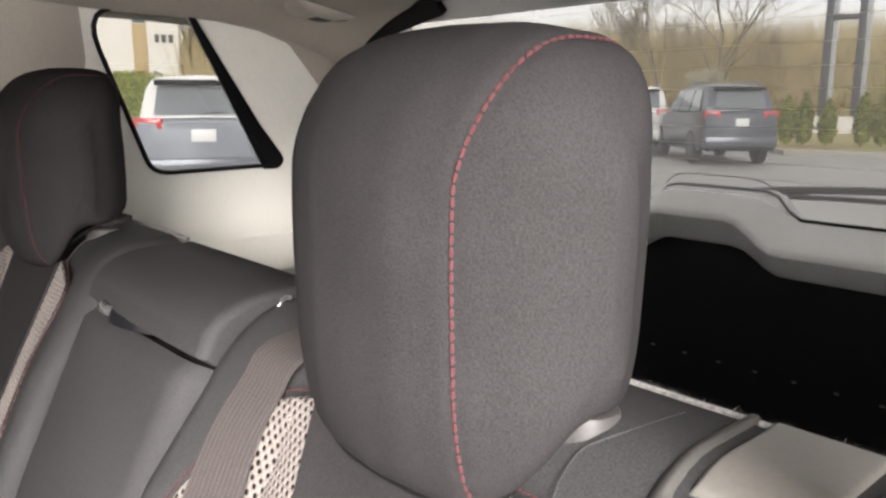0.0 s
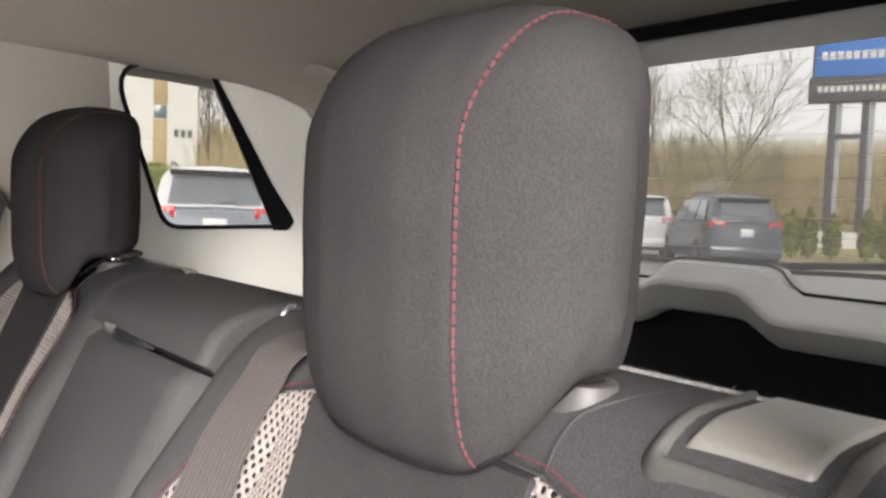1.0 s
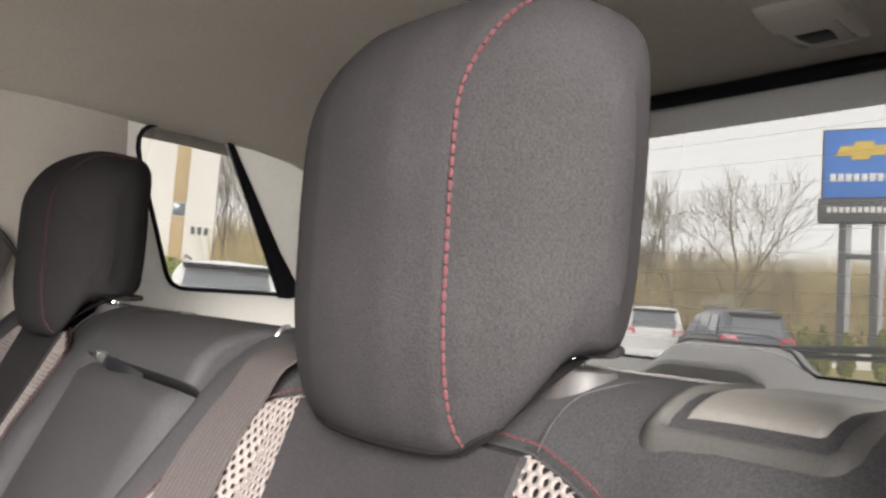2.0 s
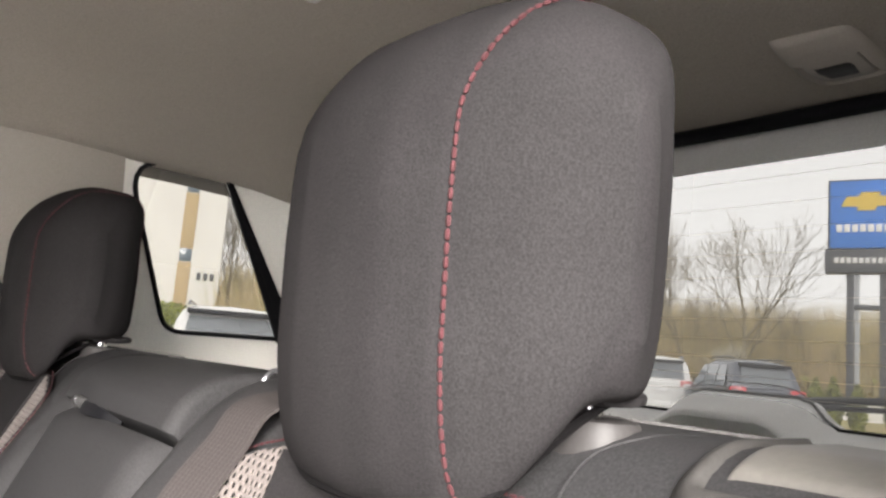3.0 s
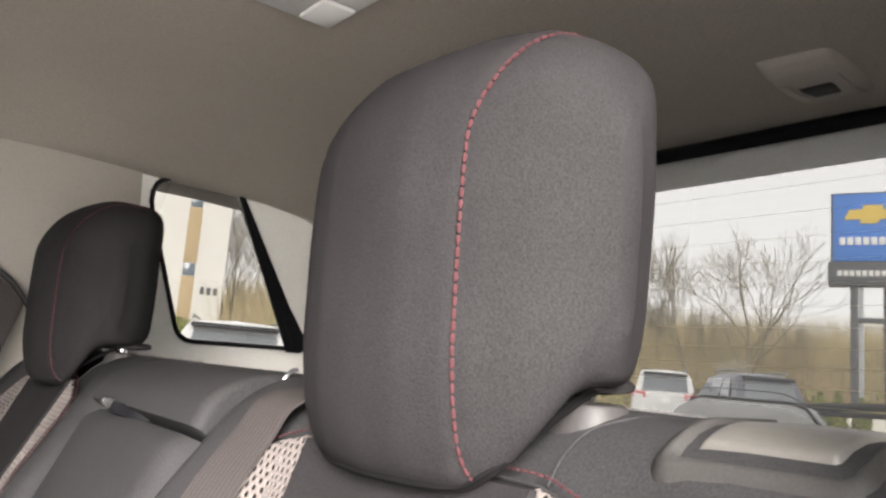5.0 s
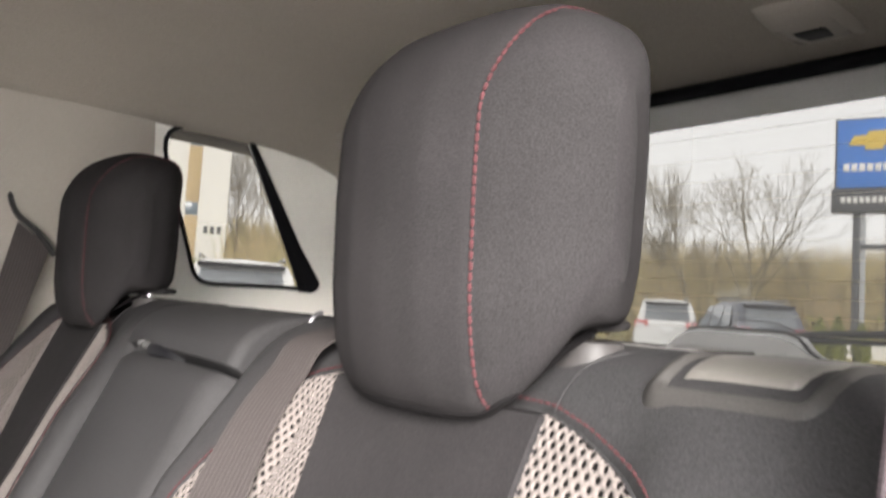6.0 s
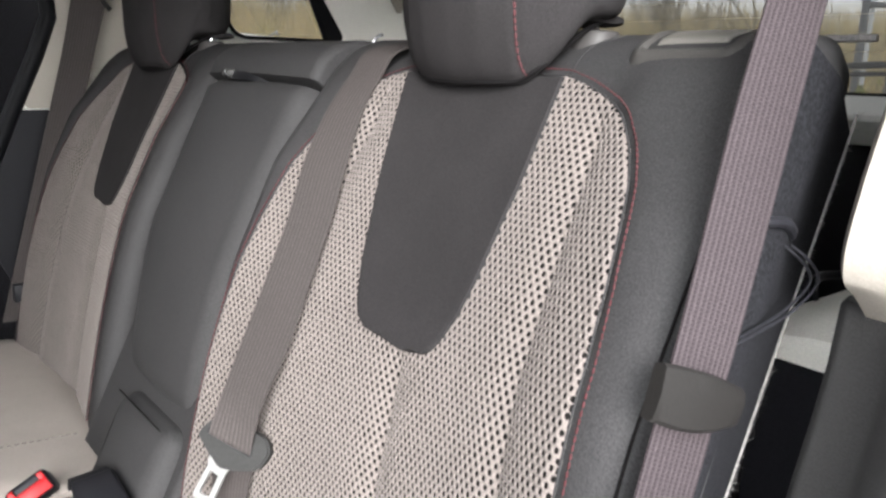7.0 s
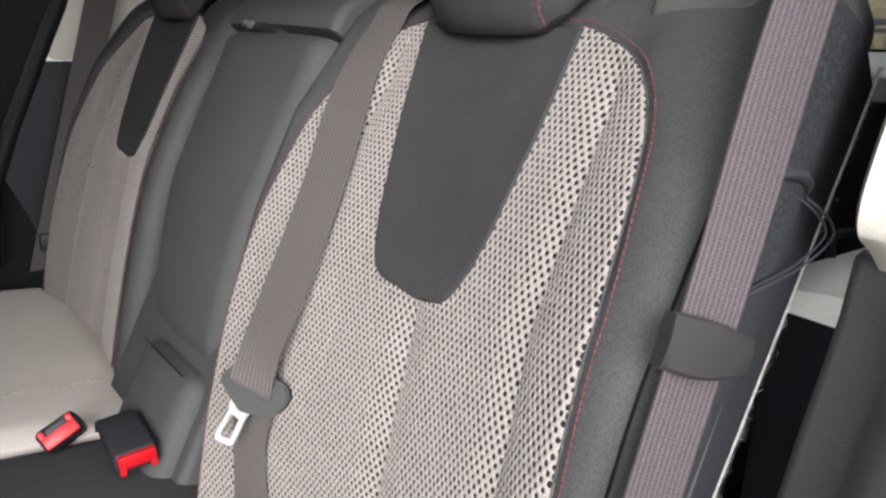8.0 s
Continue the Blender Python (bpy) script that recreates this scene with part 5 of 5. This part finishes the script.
def suv(name, at, heading, paint, label, roof=None, size=1.0):
    """A parked five-door crossover: body, glass, lamps, wheels. x across, y to the front, rear bumper at y = 0."""
    t = thing(name, label, "car", "parked cars", at=at)
    t.rotation_euler = (0, 0, heading)
    t.scale = (size, size, 1.04)
    bm = bmesh.new()
    st = [  # y, half width, sill z, belt z
        (0.0, 0.80, 0.42, 1.02), (0.06, 0.88, 0.36, 1.08), (0.4, 0.92, 0.30, 1.10), (1.2, 0.925, 0.28, 1.06), (2.4, 0.925, 0.28, 1.02), (3.4, 0.92, 0.30, 1.00), (4.2, 0.86, 0.34, 0.90), (4.6, 0.70, 0.40, 0.72)]
    rows = []
    for y, w, a, b in st:
        rows.append([(-w * 0.96, y, a), (-w, y, a + 0.12), (-w, y, (a + b) / 2), (-w * 0.97, y, b), (-w * 0.5, y, b + 0.02), (0, y, b + 0.03), (w * 0.5, y, b + 0.02), (w * 0.97, y, b), (w, y, (a + b) / 2), (w, y, a + 0.12), (w * 0.96, y, a)])
    grid(bm, rows, closed=True, caps=True)
    part("body", bm, paint, t)
    bm = bmesh.new()
    rows = []
    for y, w, z in ((0.10, 0.80, 1.06), (0.34, 0.70, 1.50), (0.42, 0.66, 1.585), (0.9, 0.655, 1.64), (2.0, 0.64, 1.65), (2.6, 0.62, 1.58), (3.45, 0.74, 1.04)):
        rows.append([(-max(w, 0.79) - 0.04, y, 1.02), (-w - 0.02, y, z - 0.06), (-w * 0.9, y, z), (0, y, z + 0.03), (w * 0.9, y, z), (w + 0.02, y, z - 0.06), (max(w, 0.79) + 0.04, y, 1.02)])
    grid(bm, rows, closed=True, caps=True)
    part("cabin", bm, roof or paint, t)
    bm = bmesh.new()
    put(bm, [(-0.62, 0.165, 1.13), (0.62, 0.165, 1.13), (0.56, 0.315, 1.48), (-0.56, 0.315, 1.48)], [(0, 1, 2, 3)])
    bmesh.ops.extrude_face_region(bm, geom=bm.faces[:])
    bmesh.ops.translate(bm, vec=(0, -0.05, 0.012), verts=bm.verts)
    part("rear_window", bm, M_CARGLASS, t, "rear window with reflected sky painted into its colour")
    bm = bmesh.new()
    box(bm, (-0.60, 0.16, 1.525), (0.60, 0.46, 1.59), 0.02)
    part("spoiler", bm, M_BLACK, t, "dark roof spoiler")
    for sgn in (-1, 1):
        for y0, y1 in ((0.62, 1.35), (1.42, 2.2), (2.28, 2.95)):
            bm = bmesh.new()
            t0, t1 = (0.0, 0.0) if y1 < 2.5 else (0.0, -0.32)
            put(bm, [(sgn * 0.845, y0, 1.10), (sgn * 0.845, y1 + (0.15 if y1 > 2.5 else 0), 1.09), (sgn * 0.70, y1 + t1, 1.53), (sgn * 0.70, y0 + (0.22 if y0 < 1 else 0), 1.54)], [(0, 1, 2, 3)])
            part("side_window", bm, M_CARGLASS, t)
        bm = bmesh.new()
        box(bm, (-0.19, -0.03, -0.075), (0.19, 0.14, 0.075), 0.025, Matrix.Translation((sgn * 0.70, 0.05, 1.03)) @ Matrix.Rotation(sgn * radians(10), 4, "Z"))
        lampo = part("tail_lamp", bm, M_TAIL, t, "red tail lamp")
        bm = bmesh.new()
        box(bm, (-0.07, -0.036, -0.03), (0.12, 0.0, 0.005), 0.008, Matrix.Translation((sgn * 0.62, 0.05, 1.02)) @ Matrix.Rotation(sgn * radians(10), 4, "Z"))
        part("lens", bm, M_PLATE, lampo, "clear lamp section")
        bm = bmesh.new()
        box(bm, (sgn * 0.72 - 0.10, -0.02, 0.50), (sgn * 0.72 + 0.10, 0.06, 0.56), 0.01)
        part("reflector", bm, M_TAIL, t)
        bm = bmesh.new()
        tube(bm, [(sgn * 0.60, 0.6, 1.66), (sgn * 0.60, 0.75, 1.70), (sgn * 0.59, 2.2, 1.71), (sgn * 0.58, 2.4, 1.67)], 0.02, 6)
        part("roof_rail", bm, M_RIM, t)
        for y in (0.92, 3.63):
            bm = bmesh.new()
            tube(bm, [(sgn * 0.70, y, 0.36), (sgn * 0.72, y, 0.36), (sgn * 0.90, y, 0.36), (sgn * 0.93, y, 0.36)], [0.33, 0.36, 0.36, 0.33], 28)
            wh = part("wheel", bm, M_TYRE, t, "dark tyre")
            bm = bmesh.new()
            for k in range(10):
                box(bm, (-0.006, -0.028, 0.03), (0.012, 0.028, 0.25), 0.004, Matrix.Translation((sgn * 0.935, y, 0.36)) @ Matrix.Rotation(2 * math.pi * k / 10, 4, "X"))
            tube(bm, [(sgn * 0.925, y + 0.25 * math.cos(2 * math.pi * k / 24), 0.36 + 0.25 * math.sin(2 * math.pi * k / 24)) for k in range(25)], 0.016, 6)
            part("rim", bm, M_RIM, wh, "spoked grey alloy rim")
    bm = bmesh.new()
    box(bm, (-0.88, -0.04, 0.36), (0.88, 0.12, 0.60), 0.05)
    part("bumper", bm, M_GREY2 if paint is not M_WHITE else M_WHITE, t)
    bm = bmesh.new()
    box(bm, (-0.80, -0.03, 0.30), (0.80, 0.2, 0.42), 0.03)
    part("lower_bumper", bm, M_BLACK, t)
    bm = bmesh.new()
    box(bm, (-0.16, -0.035, 0.80), (0.16, 0.02, 0.96), 0.01)
    part("number_plate", bm, M_PLATE, t, "blank white number plate")
    bm = bmesh.new()
    box(bm, (-0.07, 0.02, 1.045), (0.07, 0.06, 1.075), 0.01)
    box(bm, (-0.025, 0.018, 1.03), (0.025, 0.06, 1.09), 0.01)
    part("badge", bm, M_RIM, t)
    bm = bmesh.new()
    tube(bm, [(0.0, 0.13, 1.15), (0.12, 0.13, 1.165), (0.36, 0.14, 1.17)], 0.012, 6)
    part("wiper", bm, M_BLACK, t)
    return t


p = pol(65.9, 10.9)
# The white cabin paint imitates sky reflected on the slate car.
suv("parked_suv", p, radians(66), M_GREY, "slate grey crossover parked facing away, sky reflection painted white on its cabin", M_WHITE)
hd = radians(49)
suv("parked_suv", pol(28.7, 18.3) + Vector((math.sin(hd), -math.cos(hd), 0)) * 0.81, hd, M_GREY2, "dark grey crossover parked by the kerb, red tail lamps", size=0.88)
suv("parked_suv", pol(34.8, 20.3), radians(37), M_WHITE, "white crossover parked beside a grey one", size=0.9)

# pylon sign
SD = 36.0
c = pol(22.0, SD)
sign = thing("pylon_sign", "tall roadside sign, blue face and gold emblem on dark posts", "sign", at=c)
sign.rotation_euler = (0, 0, radians(20))
for sgn in (-1, 1):
    bm = bmesh.new()
    box(bm, (sgn * 0.60 - 0.14, -0.15, 0.0), (sgn * 0.60 + 0.14, 0.15, 6.1), 0.02)
    part("post", bm, M_SIGNGREY, sign, "charcoal steel post")
    bm = bmesh.new()
    box(bm, (sgn * 0.60 + 0.16, -0.05, 0.0), (sgn * 0.60 + 0.34, 0.25, 6.0), 0.01)
    part("side_post", bm, M_POLE, sign, "pale grey inner post")
bm = bmesh.new()
box(bm, (-0.70, -0.14, 4.55), (0.70, 0.14, 4.75), 0.02)
part("crossbar", bm, M_SIGNGREY, sign)
bm = bmesh.new()
box(bm, (-1.55, -0.35, 6.05), (1.75, 0.35, 7.05), 0.03)
part("lower_panel", bm, M_SIGNGREY, sign, "charcoal lower panel with a line of bars")
bm = bmesh.new()
box(bm, (-1.45, -0.32, 7.05), (1.75, 0.32, 10.0), 0.03)
fc = part("frame", bm, M_SIGNGREY, sign, "charcoal sign case")
bm = bmesh.new()
box(bm, (-1.36, -0.36, 7.08), (1.66, -0.31, 9.92), 0.01)
part("face", bm, M_SIGNBLUE, sign, "blue sign face")
bm = bmesh.new()
prism(bm, [(x, -0.40, 9.05 + z) for x, z in [(-0.95, -0.22), (-0.75, 0.20), (-0.28, 0.20), (-0.22, 0.38), (0.50, 0.38), (0.46, 0.20), (1.05, 0.20), (0.90, -0.22), (0.36, -0.22), (0.30, -0.40), (-0.36, -0.40), (-0.32, -0.22)]], (0, 0.05, 0))
part("emblem", bm, M_SIGNGOLD, sign, "gold emblem")
for k in range(9):
    bm = bmesh.new()
    box(bm, (-1.12 + 0.29 * k, -0.39, 7.75), (-0.90 + 0.29 * k, -0.355, 8.08), 0.01)
    part("bar", bm, M_SIGNWHITE, sign)
for k in range(12):
    bm = bmesh.new()
    box(bm, (-1.2 + 0.23 * k, -0.37, 6.45), (-1.04 + 0.23 * k, -0.345, 6.68), 0.005)
    part("bar", bm, M_SIGNWHITE, sign)

# low white wall at the sign's foot
bm = bmesh.new()
prism(bm, [tuple(pol(24.0, 33.0, 0.0)), tuple(pol(16.0, 33.5, 0.0)), tuple(pol(16.0, 33.8, 0.0)), tuple(pol(24.0, 33.3, 0.0))], (0, 0, 0.75))
tagged(part("low_wall", bm, M_STUCCO, smooth=False), "low white wall at the foot of the sign", "wall", kind="structure")

# white building
bc = pol(67.2, 46.0)
bl = thing("building", "white rendered building with a tan strip and small windows", "building", at=bc)
bl.rotation_euler = (0, 0, radians(68))
bm = bmesh.new()
box(bm, (-16.0, 0.0, 0.0), (0.0, 12.0, 15.0), 0.05)
part("wall", bm, M_STUCCO, bl, "white rendered wall", smooth=False)
for x0 in (-2.35, -9.0):
    for z0, z1 in ((2.6, 5.4), (6.2, 9.4), (10.2, 13.4)):
        bm = bmesh.new()
        box(bm, (x0, -0.06, z0), (x0 + 0.72, 0.02, z1), 0.01)
        part("panel", bm, M_TAN, bl, "tan cladding panel")
        bm = bmesh.new()
        box(bm, (x0 + 0.03, -0.05, z1 + 0.05), (x0 + 0.69, 0.02, z1 + 0.75), 0.01)
        part("window", bm, M_WINPANE, bl)
for k in range(3):
    bm = bmesh.new()
    box(bm, (-1.24 + 0.36 * k, -0.05, 4.45), (-1.02 + 0.36 * k, 0.01, 4.86), 0.01)
    part("sign_bar", bm, M_SIGNGREY, bl, "dark raised bar")
bm = bmesh.new()
box(bm, (-16.1, -0.1, 14.9), (0.1, 12.1, 15.2), 0.02)
part("parapet", bm, M_STUCCO, bl)


def leafy(bm, pts, size, rnd):
    """Many small leaf quads at points."""
    for p in pts:
        a = Vector((rnd.gauss(0, 1), rnd.gauss(0, 1), rnd.gauss(0, 1))).normalized()
        b = a.cross(Vector((rnd.gauss(0, 1), rnd.gauss(0, 1), rnd.gauss(0, 1)))).normalized()
        s = size * rnd.uniform(0.6, 1.4)
        put(bm, [tuple(p - a * s), tuple(p + b * s * 0.5), tuple(p + a * s), tuple(p - b * s * 0.5)], [(0, 1, 2, 3)])


# clipped hedge in front of the building
rnd = random.Random(3)
hedge = thing("hedge", "clipped green hedge in front of the white building", "hedge", at=pol(72, 21))
bm = bmesh.new()
pts = []
for k in range(26000):
    a = rnd.uniform(0, math.pi)
    x, r = rnd.uniform(-6, 1.6), 0.95 * rnd.uniform(0.8, 1.05)
    pts.append(Vector((x, r * 0.9 * math.cos(a), 0.6 + (1.35 + 0.15 * noise.noise(Vector((x * 0.8, 0, 0)))) * math.sin(a) * r / 0.95)))
m = Matrix.Rotation(radians(72), 4, "Z")
leafy(bm, [m @ p for p in pts], 0.055, rnd)
part("leaves", bm, M_HEDGE, hedge)["kind"] = "stuff"

# row of small clipped conifers behind the kerb
def conifer(az, d, h, seed):
    t = thing("conifer", "small narrow evergreen shrub in a row behind the kerb", "shrub", "row of conifers", at=pol(az, d, 0.12))
    r = random.Random(seed)
    bm = bmesh.new()
    pts = []
    for k in range(1400):
        s = r.random() ** 0.7
        w = 0.215 * math.sin(min(1, (1 - s) * 1.5 + 0.05) * math.pi / 2) * (0.75 + 0.35 * min(1, s * 4)) * r.uniform(0.75, 1.08)
        a = r.uniform(0, 2 * math.pi)
        pts.append(Vector((w * math.cos(a), w * math.sin(a), 0.1 + s * h)))
    leafy(bm, pts, 0.05, r)
    tube(bm, [(0, 0, 0.08 + h * q) for q in (0.0, 0.2, 0.45, 0.7, 0.92)], [0.13, 0.165, 0.155, 0.11, 0.03], 9)
    part("crown", bm, M_LEAF, t)["kind"] = "stuff"
    bm = bmesh.new()
    tube(bm, [(0, 0, -0.05), (0, 0, h * 0.7)], [0.04, 0.01], 6)
    part("trunk", bm, M_BARK, t)


for k, az in enumerate((24.95, 23.9, 22.5, 20.45, 19.3, 17.4, 16.2, 14.6)):
    conifer(az, 24.0, 1.28 + 0.1 * math.sin(k * 2.3), 40 + k)


def bare_tree(at, h, seed, label, spread=0.5, thick=0.015, levels=5, bark=None):
    """A leafless tree: tapered trunk with forking limbs and twigs."""
    t = thing("bare_tree", label, "tree", "bare trees behind the lot", at=at)
    bark = bark or M_BARK
    r = random.Random(seed)
    trunk, crown = bmesh.new(), bmesh.new()

    def limb(bm, p, d, length, rad, lev):
        pts, rads = [p], [rad]
        q = p
        for k in range(4):
            d = (d + Vector((r.gauss(0, 0.10), r.gauss(0, 0.10), r.gauss(0.05, 0.06)))).normalized()
            q = q + d * length / 4
            pts.append(q)
            rads.append(max(0.010, rad * (1 - 0.14 * (k + 1))))
        tube(bm, pts, rads, 7 if lev == 0 else 4 if lev < 3 else 3, caps=False)
        if lev >= levels:
            return
        for k in range(6 if lev == 0 else 4):
            g = 1.0 if k == 0 else r.uniform(0.5 if lev == 0 else 0.25, 0.95)
            i = min(3, int(g * 4))
            p, w = pts[i].lerp(pts[i + 1], g * 4 - i), rads[i] * (0.72 if k == 0 else r.uniform(0.45, 0.65))
            a = Vector((r.gauss(0, 1), r.gauss(0, 1), r.gauss(0.1, 0.4)))
            a = (a - d * a.dot(d)).normalized()
            nd = (d + a * (spread * (0.5 if k == 0 else r.uniform(0.8, 1.3))) + Vector((0, 0, 0.15))).normalized()
            limb(crown, p, nd, length * (r.uniform(0.50, 0.62) if k == 0 else r.uniform(0.9, 1.15) - 0.45 * g), w, lev + 1)

    limb(trunk, Vector((0, 0, -0.3)), Vector((r.gauss(0, 0.04), r.gauss(0, 0.04), 1)).normalized(), h * 0.42, h * thick, 0)
    part("trunk", trunk, bark, t)
    part("crown", crown, bark, t)


rnd = random.Random(11)
bare_tree(pol(29.45, 40), 10.2, 1, "tall leafless tree with a spreading crown behind the lot", 0.75, 0.018, 4)
bare_tree(pol(30.5, 38), 3.6, 9, "small pale-barked leafless tree at the edge of the lot", 0.6, 0.022, 4, M_PALEBARK)
bare_tree(pol(33.5, 42), 10.0, 2, "slim leafless tree behind the lot", 0.42, 0.012, 4)
bare_tree(pol(31.2, 44), 7.4, 3, "slim leafless tree behind the lot", 0.5, 0.012, 3)
bare_tree(pol(34.6, 45), 7.6, 5, "slim leafless tree behind the lot", 0.45, 0.012, 4)
bare_tree(pol(32.4, 47), 7.8, 6, "slim leafless tree behind the lot", 0.45, 0.012, 3)
bare_tree(pol(27.4, 46), 6.8, 7, "leafless tree behind the lot", 0.6, 0.013, 3)
bare_tree(pol(25.9, 44), 6.6, 4, "leafless tree behind the lot", 0.6, 0.014, 3)
for k in range(22):
    bare_tree(pol(10 + 2.3 * k + rnd.uniform(-1, 1), rnd.uniform(46, 70)), rnd.uniform(4.5, 7.0), 20 + k, "leafless tree in the wood behind the lot", rnd.uniform(0.4, 0.6), 0.011, 3)
for k in range(7):
    bare_tree(pol(60.5 + 1.1 * k + rnd.uniform(-0.4, 0.4), rnd.uniform(48, 75)), rnd.uniform(9, 14), 60 + k, "leafless tree beside the white building", 0.5, 0.010, 4)

# brush and far woods
bm = bmesh.new()
for k in range(60000):
    az = rnd.uniform(2, 67)
    d = rnd.uniform(42, 95)
    top = (0.112 + 0.018 * noise.noise(Vector((az * 0.25, 0, 0)))) * d + 1.0
    base = pol(az, d, 0.07 * max(0, d - 38))
    h = max(0.8, (top - base.z) * rnd.uniform(0.15, 1.0))
    w = rnd.uniform(0.012, 0.045)
    reach = Vector((rnd.gauss(0, 0.25), rnd.gauss(0, 0.25), 1)).normalized() * h
    side = Vector((math.cos(radians(az)), math.sin(radians(az)), 0)) * w
    put(bm, [tuple(base - side), tuple(base + side), tuple(base + reach)], [(0, 1, 2)])
tagged(part("far_woods", bm, M_TWIG), "dense brown leafless woods on the slope behind", "woods", kind="stuff")
bm = bmesh.new()
pts = []
for k in range(9000):
    az = rnd.uniform(5, 67)
    d = rnd.uniform(36, 60)
    pts.append(pol(az, d, 0.15 + 0.07 * max(0, d - 38) + abs(rnd.gauss(0, 0.5))))
leafy(bm, pts, 0.22, rnd)
tagged(part("undergrowth", bm, M_GRASS), "low budding undergrowth at the edge of the woods", "undergrowth", kind="stuff")
